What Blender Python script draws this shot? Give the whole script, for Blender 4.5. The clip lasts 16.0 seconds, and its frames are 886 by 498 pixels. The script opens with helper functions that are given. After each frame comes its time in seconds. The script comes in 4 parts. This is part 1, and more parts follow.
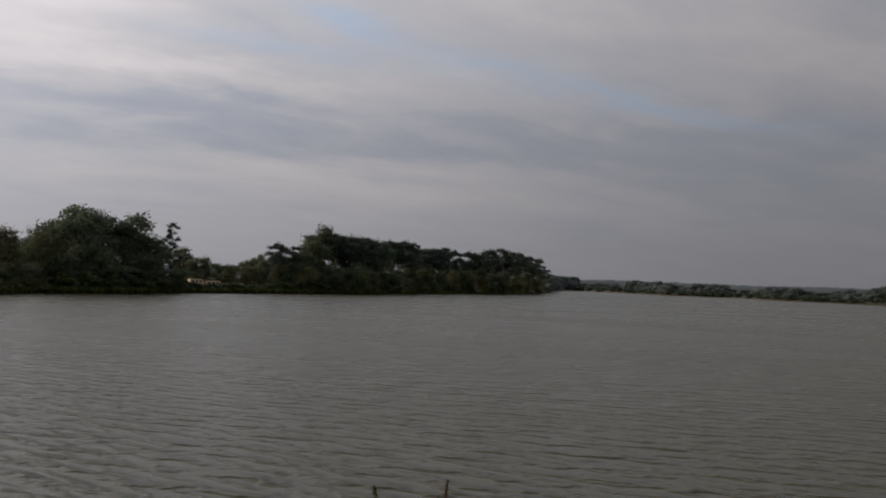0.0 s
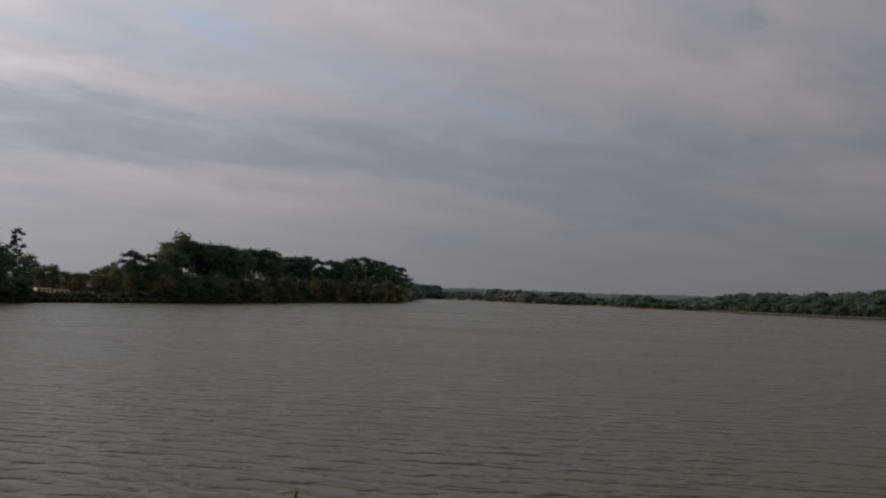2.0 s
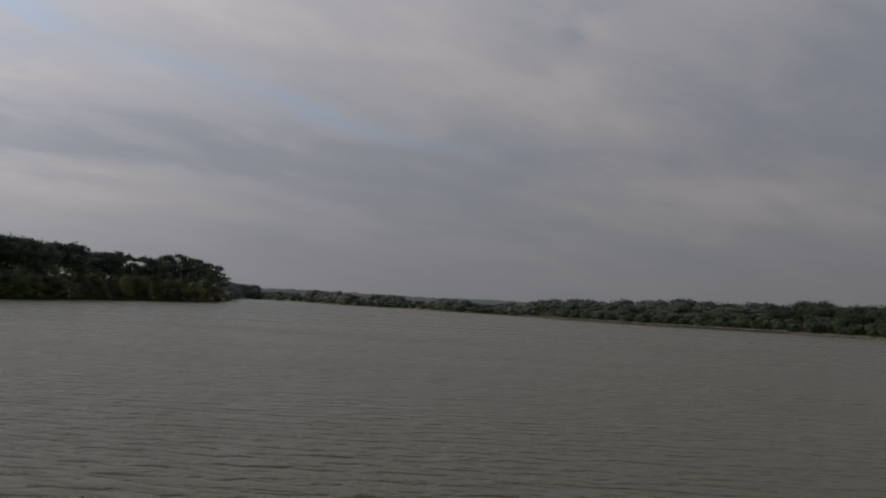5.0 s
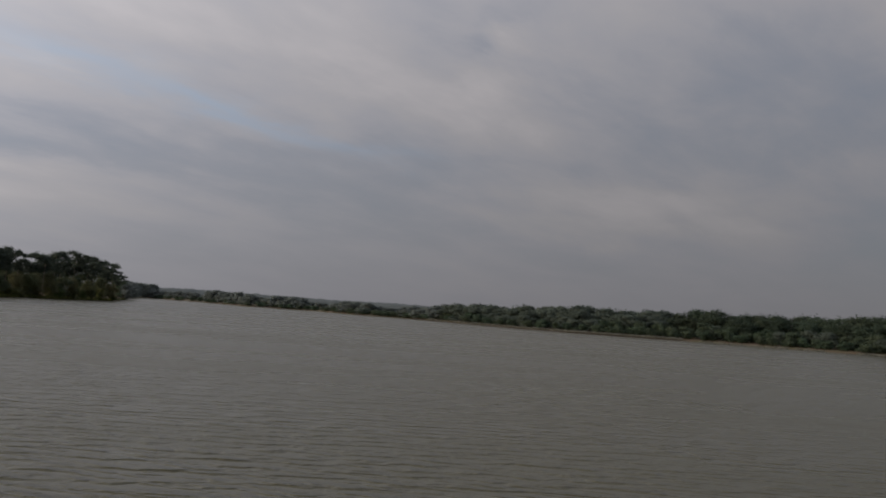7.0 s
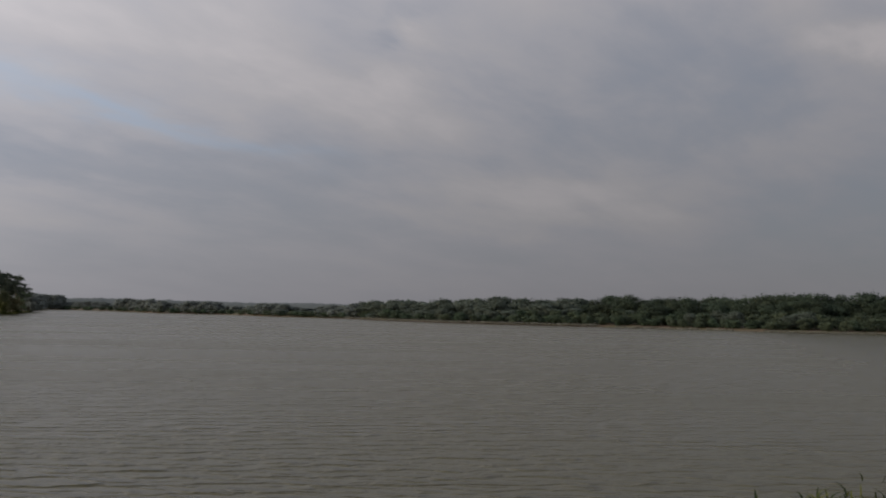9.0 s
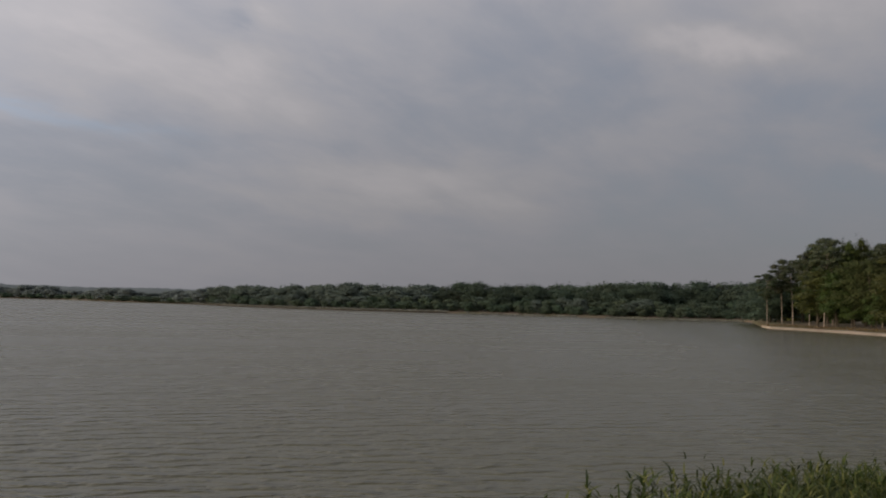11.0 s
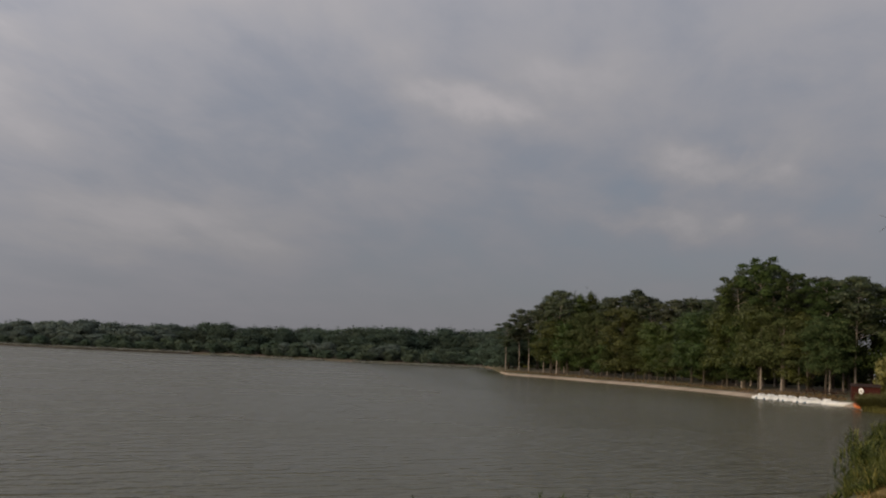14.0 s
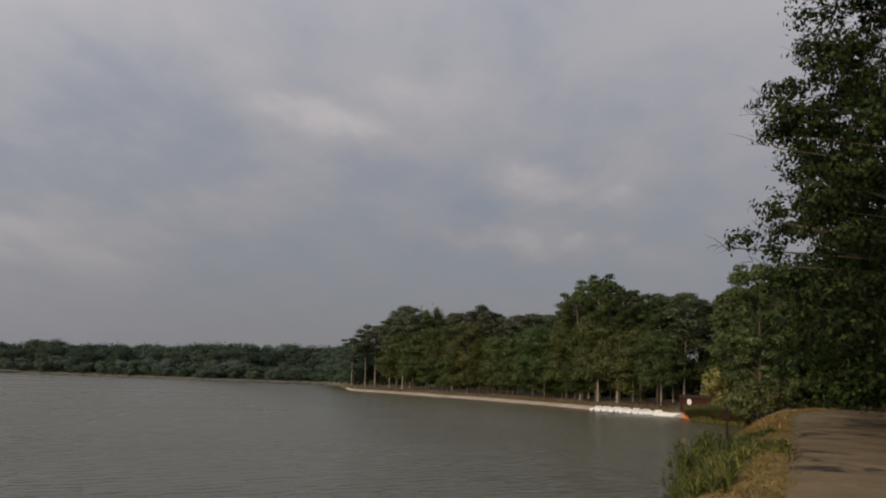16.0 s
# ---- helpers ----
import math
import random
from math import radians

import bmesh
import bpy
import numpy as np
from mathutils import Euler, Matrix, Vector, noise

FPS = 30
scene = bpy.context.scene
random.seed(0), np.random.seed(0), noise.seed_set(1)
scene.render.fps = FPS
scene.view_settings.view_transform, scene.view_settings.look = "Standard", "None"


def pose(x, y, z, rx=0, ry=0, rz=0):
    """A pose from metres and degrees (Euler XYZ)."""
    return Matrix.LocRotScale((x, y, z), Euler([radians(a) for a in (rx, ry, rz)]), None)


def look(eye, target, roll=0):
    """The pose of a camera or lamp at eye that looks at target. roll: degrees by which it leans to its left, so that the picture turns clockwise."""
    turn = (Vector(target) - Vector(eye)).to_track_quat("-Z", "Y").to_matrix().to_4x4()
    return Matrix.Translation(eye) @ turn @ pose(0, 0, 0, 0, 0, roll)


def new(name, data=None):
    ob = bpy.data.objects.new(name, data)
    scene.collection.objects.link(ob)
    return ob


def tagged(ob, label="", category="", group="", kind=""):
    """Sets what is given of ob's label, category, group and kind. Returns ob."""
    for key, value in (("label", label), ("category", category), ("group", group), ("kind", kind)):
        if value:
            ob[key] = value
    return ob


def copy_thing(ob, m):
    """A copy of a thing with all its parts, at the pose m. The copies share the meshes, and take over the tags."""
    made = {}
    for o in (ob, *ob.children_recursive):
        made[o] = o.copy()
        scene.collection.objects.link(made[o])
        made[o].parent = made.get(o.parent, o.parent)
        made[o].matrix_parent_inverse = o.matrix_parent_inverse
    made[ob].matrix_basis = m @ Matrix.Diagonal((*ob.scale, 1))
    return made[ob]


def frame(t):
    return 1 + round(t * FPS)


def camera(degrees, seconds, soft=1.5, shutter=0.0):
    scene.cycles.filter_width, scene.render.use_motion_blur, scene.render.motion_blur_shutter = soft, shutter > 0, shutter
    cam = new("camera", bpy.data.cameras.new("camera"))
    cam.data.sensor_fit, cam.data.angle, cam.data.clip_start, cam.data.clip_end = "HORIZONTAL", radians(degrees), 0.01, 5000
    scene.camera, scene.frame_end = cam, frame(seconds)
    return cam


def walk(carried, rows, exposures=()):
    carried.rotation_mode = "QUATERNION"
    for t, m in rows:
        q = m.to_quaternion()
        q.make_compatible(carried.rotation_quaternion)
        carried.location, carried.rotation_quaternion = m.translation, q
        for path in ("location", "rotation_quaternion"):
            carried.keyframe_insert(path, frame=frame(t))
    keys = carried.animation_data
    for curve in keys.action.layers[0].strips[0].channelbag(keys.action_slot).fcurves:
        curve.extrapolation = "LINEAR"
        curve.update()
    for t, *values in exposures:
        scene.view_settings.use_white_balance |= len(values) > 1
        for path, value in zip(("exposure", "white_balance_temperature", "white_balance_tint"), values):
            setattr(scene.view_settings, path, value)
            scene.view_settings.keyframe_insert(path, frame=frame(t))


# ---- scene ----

# ---- camera and its walk: a person stands on the dam path and turns ----
EYE_Z = 3.5
SWING = 0.45      # the camera is held out in front of the body
TURNS = [         # seconds, heading to the right, tilt up, lean
    (0.0, -0.10, 1.99, -2.01), (0.5, 1.74, 2.30, -2.04), (1.0, 3.67, 2.49, -1.72), (1.5, 5.84, 2.60, -1.66),
    (2.0, 8.07, 2.77, -1.92), (2.5, 10.37, 2.87, -2.01), (3.0, 12.42, 3.04, -1.84), (3.5, 14.10, 3.06, -1.94),
    (4.0, 15.81, 3.24, -2.32), (6.5, 22.90, 3.55, -3.82), (7.0, 24.51, 3.91, -3.93), (7.5, 25.83, 4.29, -3.39),
    (8.0, 26.69, 4.32, -2.36), (10.5, 35.85, 3.15, -1.44), (11.0, 38.21, 3.25, -1.44), (11.5, 40.06, 3.52, -0.85),
    (12.0, 41.93, 3.79, -0.88), (12.5, 44.43, 4.30, -1.33), (13.0, 47.40, 4.81, -2.01), (13.5, 50.30, 5.51, -2.17),
    (14.0, 53.07, 6.34, -2.61), (14.5, 55.43, 6.98, -2.16), (15.0, 57.62, 7.37, -1.86), (15.5, 59.90, 7.62, -1.98),
    (16.0, 62.15, 7.63, -2.03)]
cam = camera(49.5, 16.0, soft=2.0)
walk(cam, [(t, pose(SWING * math.sin(radians(a)), SWING * math.cos(radians(a)), EYE_Z, 90 + p, r, -a))
           for t, a, p, r in TURNS],
     exposures=[(0.0, -0.30), (2.0, -0.33), (4.0, -0.31), (6.5, -0.12), (8.0, -0.05), (10.5, 0.17), (12.0, 0.19), (13.0, 0.17), (14.0, 0.14), (15.0, 0.15), (16.0, 0.33)])

# ---- sky and sun ----
SUN_AZ, SUN_EL = -80.0, 13.0
THIN_AZ = -62.0      # where the cloud is thinnest and brightest


def heading(az, r=1.0, z=0.0):
    """A place at a bearing (degrees to the right of north) and a distance from the standing point."""
    return Vector((r * math.sin(radians(az)), r * math.cos(radians(az)), z))


sun_data = bpy.data.lights.new("sun", "SUN")
sun_data.energy, sun_data.angle, sun_data.color = 2.5, radians(22), (1.0, 0.80, 0.56)
sun = new("sun", sun_data)
sun.matrix_world = look(heading(SUN_AZ, 100, 100 * math.tan(radians(SUN_EL))), (0, 0, 0))

world = bpy.data.worlds.new("overcast_sky")
scene.world = world
world.use_nodes = True
wn, wl = world.node_tree.nodes, world.node_tree.links
wn.clear()


def link(tree, a, b):
    tree.links.new(a, b)


def node(tree, kind, x=0, **values):
    n = tree.nodes.new(kind)
    for key, value in values.items():
        if key in n.inputs:
            n.inputs[key].default_value = value
    return n


def math_node(tree, op, a, b=None, clamp=False):
    n = tree.nodes.new("ShaderNodeMath")
    n.operation, n.use_clamp = op, clamp
    for i, v in enumerate((a, b)):
        if v is None:
            continue
        if isinstance(v, (int, float)):
            n.inputs[i].default_value = v
        else:
            tree.links.new(v, n.inputs[i])
    return n.outputs[0]


def ramp(tree, fac, stops):
    n = tree.nodes.new("ShaderNodeValToRGB")
    els = n.color_ramp.elements
    while len(els) < len(stops):
        els.new(0.5)
    for e, (p, c) in zip(els, stops):
        e.position, e.color = p, (*c, 1)
    tree.links.new(fac, n.inputs[0])
    return n.outputs[0]


def mix_color(tree, fac, a, b, blend="MIX"):
    n = tree.nodes.new("ShaderNodeMix")
    n.data_type, n.blend_type = "RGBA", blend
    for i, v in ((0, fac), (6, a), (7, b)):
        if isinstance(v, (int, float)):
            n.inputs[i].default_value = v
        elif isinstance(v, tuple):
            n.inputs[i].default_value = (*v, 1)
        else:
            tree.links.new(v, n.inputs[i])
    return n.outputs[2]


def noise_node(tree, vector, scale, detail=4, rough=0.5, distortion=0.0, out=0):
    n = tree.nodes.new("ShaderNodeTexNoise")
    n.inputs["Scale"].default_value, n.inputs["Detail"].default_value = scale, detail
    n.inputs["Roughness"].default_value, n.inputs["Distortion"].default_value = rough, distortion
    if vector is not None:
        tree.links.new(vector, n.inputs["Vector"])
    return n.outputs[out]


def mapped(tree, vector, scale=(1, 1, 1), rotation=(0, 0, 0), location=(0, 0, 0)):
    n = tree.nodes.new("ShaderNodeMapping")
    n.inputs["Scale"].default_value, n.inputs["Location"].default_value = scale, location
    n.inputs["Rotation"].default_value = [radians(a) for a in rotation]
    tree.links.new(vector, n.inputs["Vector"])
    return n.outputs[0]


# bearing, elevation, half-width, half-height, slope, lightness
CLOUDS = [(-17, 11.7, 13, 1.1, -0.075, 0.13), (-6, 8.3, 19, 1.3, -0.065, -0.078), (-14, 5.8, 17, 1.6, -0.01, 0.09), (20, 6.4, 9, 1.4, -0.05, -0.025),
          (10, 15.6, 9, 2.0, -0.10, 0.05), (26.4, 14.2, 3.6, 1.7, 0.05, 0.12), (22, 12.4, 7, 1.6, -0.25, 0.05), (26.5, 16.4, 1.5, 0.7, 0.2, -0.06),
          (33.5, 10.6, 4, 1.8, 0.1, -0.025), (46, 12.8, 8, 3.6, -0.02, -0.045), (40, 17.2, 5, 1.4, 0.0, -0.03), (33, 6.6, 9, 1.7, 0, 0.098),
          (54.1, 15.1, 3.6, 1.0, 0.02, 0.13), (60, 17.4, 5, 1.1, -0.1, 0.07), (58, 12.0, 5, 1.6, -0.1, -0.045), (60, 6.5, 10, 3.2, 0, -0.060),
          (69.1, 11.8, 2.6, 0.9, -0.12, 0.13), (65.4, 8.3, 2.2, 0.9, -0.1, 0.11), (70.2, 8.3, 2.4, 0.8, -0.2, 0.11), (64.5, 10.2, 2.2, 0.7, -0.1, -0.05),
          (77, 8.8, 4, 2.2, 0, -0.05), (74.5, 14.5, 4, 2.0, 0, -0.03), (45, 8.6, 6, 1.4, 0, 0.03), (-24, 15.5, 9, 2.6, 0, 0.12), (44, 20, 8, 3, 0, 0.05)]
OPENINGS = [(-5.4, 15.2, 3.4, 1.2, -0.2, 0.9), (-11, 13.4, 6, 0.7, -0.08, 0.45), (10.5, 10.5, 6.5, 0.75, -0.15, 0.75), (1.8, 12.6, 4.5, 0.9, -0.1, 0.6), (19, 9.0, 4, 0.6, -0.15, 0.35)]


def build_sky():
    t = world.node_tree
    sky = t.nodes.new("ShaderNodeTexSky")
    sky.sky_type, sky.sun_disc = "NISHITA", False
    sky.sun_elevation, sky.sun_rotation = radians(SUN_EL), radians(SUN_AZ)
    way = t.nodes.new("ShaderNodeTexCoord").outputs["Generated"]
    sep = t.nodes.new("ShaderNodeSeparateXYZ")
    link(t, way, sep.inputs[0])
    # the cloud deck is a flat layer: its pattern shrinks towards the horizon
    up = math_node(t, "ADD", math_node(t, "MAXIMUM", sep.outputs[2], 0.0), 0.20)
    deck = t.nodes.new("ShaderNodeCombineXYZ")
    link(t, math_node(t, "DIVIDE", sep.outputs[0], up), deck.inputs[0])
    link(t, math_node(t, "DIVIDE", sep.outputs[1], up), deck.inputs[1])
    wind = mapped(t, deck.outputs[0], (1, 1, 1), (0, 0, -24))
    rolls = noise_node(t, mapped(t, wind, (0.5, 1.0, 1), (0, 0, 0), (3.1, 0.4, 0)), 0.95, 3, 0.45, 0.3)
    puffs = noise_node(t, mapped(t, wind, (1.0, 1.5, 1), (0, 0, 0), (7.7, 2.0, 0)), 2.4, 7, 0.55, 0.2)
    body = math_node(t, "ADD", math_node(t, "MULTIPLY", rolls, 0.52), math_node(t, "MULTIPLY", puffs, 0.48))
    # the larger cloud forms of the hour, by bearing and elevation, with wind-torn edges
    torn = t.nodes.new("ShaderNodeSeparateXYZ")
    link(t, noise_node(t, mapped(t, wind, (0.75, 1.3, 1), (0, 0, 0), (1.7, 5.2, 0)), 2.6, 6, 0.56, 0.2, out=1), torn.inputs[0])
    bearing = math_node(t, "MULTIPLY", math_node(t, "ARCTAN2", sep.outputs[0], sep.outputs[1]), 57.2958)
    bearing = math_node(t, "ADD", bearing, math_node(t, "MULTIPLY", math_node(t, "SUBTRACT", torn.outputs[0], 0.5), 13.0))
    rise = math_node(t, "MULTIPLY", math_node(t, "ARCSINE", sep.outputs[2]), 57.2958)
    rise = math_node(t, "ADD", rise, math_node(t, "MULTIPLY", math_node(t, "SUBTRACT", torn.outputs[1], 0.5), 6.0))

    def forms(table):
        total = None
        for a0, e0, wide, high, slope, amount in table:
            da = math_node(t, "SUBTRACT", bearing, a0)
            de = math_node(t, "SUBTRACT", math_node(t, "SUBTRACT", rise, e0), math_node(t, "MULTIPLY", da, slope))
            q = math_node(t, "ADD", math_node(t, "POWER", math_node(t, "ABSOLUTE", math_node(t, "DIVIDE", da, wide)), 2.0),
                          math_node(t, "POWER", math_node(t, "ABSOLUTE", math_node(t, "DIVIDE", de, high)), 2.0))
            f = math_node(t, "MULTIPLY", math_node(t, "POWER", 2.718, math_node(t, "MULTIPLY", q, -1.0)), amount)
            total = f if total is None else math_node(t, "ADD", total, f)
        return total

    calm = math_node(t, "MULTIPLY", math_node(t, "SUBTRACT", up, 0.17), 4.5, True)
    body = math_node(t, "ADD", math_node(t, "MULTIPLY", math_node(t, "SUBTRACT", body, 0.49), calm), 0.49)
    body = math_node(t, "ADD", math_node(t, "ADD", math_node(t, "MULTIPLY", body, 0.60), 0.198), forms(CLOUDS))
    cloud = ramp(t, body, [(0.34, (0.246, 0.268, 0.330)), (0.45, (0.289, 0.294, 0.334)), (0.55, (0.348, 0.337, 0.356)), (0.68, (0.450, 0.421, 0.430))])
    cloud = mix_color(t, math_node(t, "ADD", forms(OPENINGS), 0.0, True), cloud, (0.285, 0.338, 0.425))
    dot = t.nodes.new("ShaderNodeVectorMath")
    dot.operation = "DOT_PRODUCT"
    link(t, way, dot.inputs[0])
    dot.inputs[1].default_value = heading(THIN_AZ, math.cos(radians(SUN_EL)), math.sin(radians(SUN_EL)))
    toward = math_node(t, "MULTIPLY", math_node(t, "ADD", dot.outputs["Value"], 1.0), 0.5)
    glow = math_node(t, "ADD", math_node(t, "MULTIPLY", math_node(t, "POWER", toward, 3.6), 1.95), 0.78)
    # thinner cloud overhead, more air to look through near the horizon
    glow = math_node(t, "MULTIPLY", glow, math_node(t, "ADD", math_node(t, "MULTIPLY", math_node(t, "MINIMUM", up, 0.62), 1.6), 0.34))
    veil = t.nodes.new("ShaderNodeVectorMath")
    veil.operation = "SCALE"
    link(t, cloud, veil.inputs[0])
    link(t, glow, veil.inputs["Scale"])
    bg_sky, bg_cloud = t.nodes.new("ShaderNodeBackground"), t.nodes.new("ShaderNodeBackground")
    link(t, sky.outputs[0], bg_sky.inputs[0])
    bg_sky.inputs[1].default_value = 0.05
    link(t, veil.outputs[0], bg_cloud.inputs[0])
    bg_cloud.inputs[1].default_value = 1.0
    both, out = t.nodes.new("ShaderNodeMixShader"), t.nodes.new("ShaderNodeOutputWorld")
    cover = ramp(t, body, [(0.34, (0.72,) * 3), (0.5, (0.95,) * 3)])
    link(t, cover, both.inputs[0])
    link(t, bg_sky.outputs[0], both.inputs[1])
    link(t, bg_cloud.outputs[0], both.inputs[2])
    link(t, both.outputs[0], out.inputs[0])


build_sky()


# ---- materials ----
def material(name):
    m = bpy.data.materials.new(name)
    m.use_nodes = True
    t = m.node_tree
    p = t.nodes["Principled BSDF"]
    return m, t, p


def object_coords(t):
    return t.nodes.new("ShaderNodeTexCoord").outputs["Object"]


def world_coords(t):
    return t.nodes.new("ShaderNodeNewGeometry").outputs["Position"]


def bump(t, p, height, strength, distance):
    b = t.nodes.new("ShaderNodeBump")
    b.inputs["Strength"].default_value, b.inputs["Distance"].default_value = strength, distance
    link(t, height, b.inputs["Height"])
    link(t, b.outputs[0], p.inputs["Normal"])


def leaf_material(name, dark, mid, light, through_light=0.25, rough=0.55, gloss=0.3, haze_sheen=0.0):
    m, t, p = material(name)
    geo, info = t.nodes.new("ShaderNodeNewGeometry"), t.nodes.new("ShaderNodeObjectInfo")
    col = ramp(t, geo.outputs["Random Per Island"], [(0.0, dark), (0.55, mid), (1.0, light)])
    patch = noise_node(t, world_coords(t), 0.35, 2)
    hsv = t.nodes.new("ShaderNodeHueSaturation")
    link(t, col, hsv.inputs["Color"])
    link(t, math_node(t, "ADD", math_node(t, "MULTIPLY", info.outputs["Random"], 0.075), 0.4625), hsv.inputs["Hue"])
    # some trees are lighter than their neighbours
    kin = math_node(t, "FRACT", math_node(t, "MULTIPLY", info.outputs["Random"], 7.31))
    kin = math_node(t, "ADD", math_node(t, "MULTIPLY", kin, 0.5), 0.75)
    link(t, math_node(t, "MULTIPLY", math_node(t, "ADD", math_node(t, "MULTIPLY", patch, 0.9), 0.55), kin), hsv.inputs["Value"])
    link(t, hsv.outputs[0], p.inputs["Base Color"])
    p.inputs["Roughness"].default_value = rough
    p.inputs["Specular IOR Level"].default_value = gloss
    p.inputs["Sheen Weight"].default_value = haze_sheen          # a pale veil painted over far leaves in place of haze
    p.inputs["Sheen Roughness"].default_value = 0.8
    p.inputs["Sheen Tint"].default_value = (0.5, 0.72, 0.62, 1)
    tr, mx = t.nodes.new("ShaderNodeBsdfTranslucent"), t.nodes.new("ShaderNodeMixShader")
    link(t, hsv.outputs[0], tr.inputs[0])
    mx.inputs[0].default_value = through_light
    link(t, p.outputs[0], mx.inputs[1])
    link(t, tr.outputs[0], mx.inputs[2])
    link(t, mx.outputs[0], t.nodes["Material Output"].inputs[0])
    return m


def grain_material(name, a, b, scale, rough=0.85, bump_strength=0.4, bump_distance=0.02, stretch=(1, 1, 1), metal=0.0, stain=None):
    m, t, p = material(name)
    co = mapped(t, object_coords(t), stretch)
    fine = noise_node(t, co, scale, 6, 0.6)
    broad = noise_node(t, co, scale * 0.13, 3)
    f = math_node(t, "ADD", math_node(t, "MULTIPLY", fine, 0.6), math_node(t, "MULTIPLY", broad, 0.4))
    col = ramp(t, f, [(0.32, a), (0.66, b)])
    if stain:
        col = mix_color(t, ramp(t, noise_node(t, co, scale * 0.31, 5, 0.65), [(0.5, (0,) * 3), (0.68, (0.8,) * 3)]), col, stain)
    link(t, col, p.inputs["Base Color"])
    link(t, math_node(t, "ADD", math_node(t, "MULTIPLY", fine, 0.2), rough - 0.1), p.inputs["Roughness"])
    p.inputs["Metallic"].default_value = metal
    p.inputs["Specular IOR Level"].default_value = 0.12 if rough > 0.7 else 0.4
    bump(t, p, fine, bump_strength, bump_distance)
    return m


OAK_LEAF = leaf_material("oak_foliage", (0.024, 0.036, 0.008), (0.045, 0.062, 0.013), (0.083, 0.099, 0.023))
# Lit copy of the oak leaf: warm sunlight is in the colour.
SUNNY_LEAF = leaf_material("sunlit_oak_foliage", (0.028, 0.040, 0.013), (0.048, 0.062, 0.022), (0.086, 0.092, 0.037), 0.2, 0.7, 0.1)
# Shaded copy: leaves darkened for the deep shade among the path trees.
SHADED_LEAF = leaf_material("shaded_oak_foliage", (0.006, 0.010, 0.003), (0.013, 0.021, 0.005), (0.044, 0.058, 0.014), 0.16, 0.75, 0.1)
# Deep green lifted and greyed to paint in the air's haze.
HAZED_DEEP_LEAF = leaf_material("hazed_deep_foliage", (0.046, 0.066, 0.046), (0.055, 0.077, 0.053), (0.064, 0.087, 0.060), 0.45, 0.8, 0.1, 0.06)
WOOD_LEAF = leaf_material("headland_foliage", (0.020, 0.031, 0.009), (0.034, 0.049, 0.014), (0.056, 0.071, 0.021), 0.2, 0.75, 0.1)
# Leaf tone made lighter to stand for haze over the lake.
HAZED_ISLE_LEAF = leaf_material("hazed_peninsula_foliage", (0.081, 0.099, 0.060), (0.097, 0.117, 0.071), (0.115, 0.136, 0.083), 0.42, 0.8, 0.08, 0.12)
# The next two carry distance haze in their pale greyed leaf colour.
HAZED_FAR_LEAF = leaf_material("hazed_far_foliage", (0.076, 0.094, 0.080), (0.086, 0.104, 0.088), (0.096, 0.114, 0.096), 0.45, 0.8, 0.08, 0.17)
MIST_LEAF = leaf_material("hazed_distant_foliage", (0.147, 0.170, 0.167), (0.158, 0.180, 0.177), (0.168, 0.191, 0.187), 0.5, 0.8, 0.08, 0.15)
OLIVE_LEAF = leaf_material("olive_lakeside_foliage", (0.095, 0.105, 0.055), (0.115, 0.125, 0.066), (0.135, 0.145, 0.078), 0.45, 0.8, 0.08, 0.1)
# Greyer, lighter needles: haze is mixed into the colour.
HAZED_PINE_LEAF = leaf_material("hazed_shore_pine", (0.041, 0.054, 0.043), (0.057, 0.073, 0.057), (0.078, 0.095, 0.073), 0.2, 0.8, 0.08, 0.06)
PINE_LEAF = leaf_material("pine_foliage", (0.016, 0.025, 0.011), (0.028, 0.037, 0.015), (0.045, 0.053, 0.020), 0.12)
WILLOW_LEAF = leaf_material("willow_foliage", (0.036, 0.054, 0.033), (0.047, 0.066, 0.040), (0.060, 0.078, 0.046), 0.3, 0.8, 0.1, 0.12)
YELLOW_LEAF = leaf_material("yellow_green_foliage", (0.055, 0.070, 0.016), (0.125, 0.140, 0.035), (0.23, 0.235, 0.07))
REED_LEAF = leaf_material("reed_leaf", (0.024, 0.033, 0.008), (0.062, 0.074, 0.019), (0.170, 0.155, 0.055), 0.3, 0.6, 0.12)
OLIVE_REED = leaf_material("olive_reed", (0.090, 0.112, 0.032), (0.165, 0.182, 0.058), (0.290, 0.285, 0.100), 0.3, 0.6, 0.12)
BANK_LEAF = leaf_material("bank_reed_leaf", (0.033, 0.040, 0.010), (0.077, 0.083, 0.020), (0.225, 0.194, 0.062), 0.3, 0.6, 0.12)
DRY_GRASS = leaf_material("dry_grass", (0.12, 0.082, 0.024), (0.24, 0.165, 0.048), (0.36, 0.26, 0.085))
BEACH_GRASS = leaf_material("brown_beach_grass", (0.085, 0.062, 0.026), (0.15, 0.108, 0.046), (0.23, 0.17, 0.078))
DRY_REED = leaf_material("dry_reed", (0.15, 0.155, 0.13), (0.21, 0.215, 0.185), (0.28, 0.28, 0.245))
OAK_BARK = grain_material("oak_bark", (0.030, 0.025, 0.019), (0.090, 0.075, 0.058), 9, 0.9, 0.8, 0.03, (1, 1, 0.2))
PINE_BARK = grain_material("pine_bark", (0.12, 0.10, 0.082), (0.33, 0.28, 0.235), 7, 0.9, 0.7, 0.03, (1, 1, 0.25))


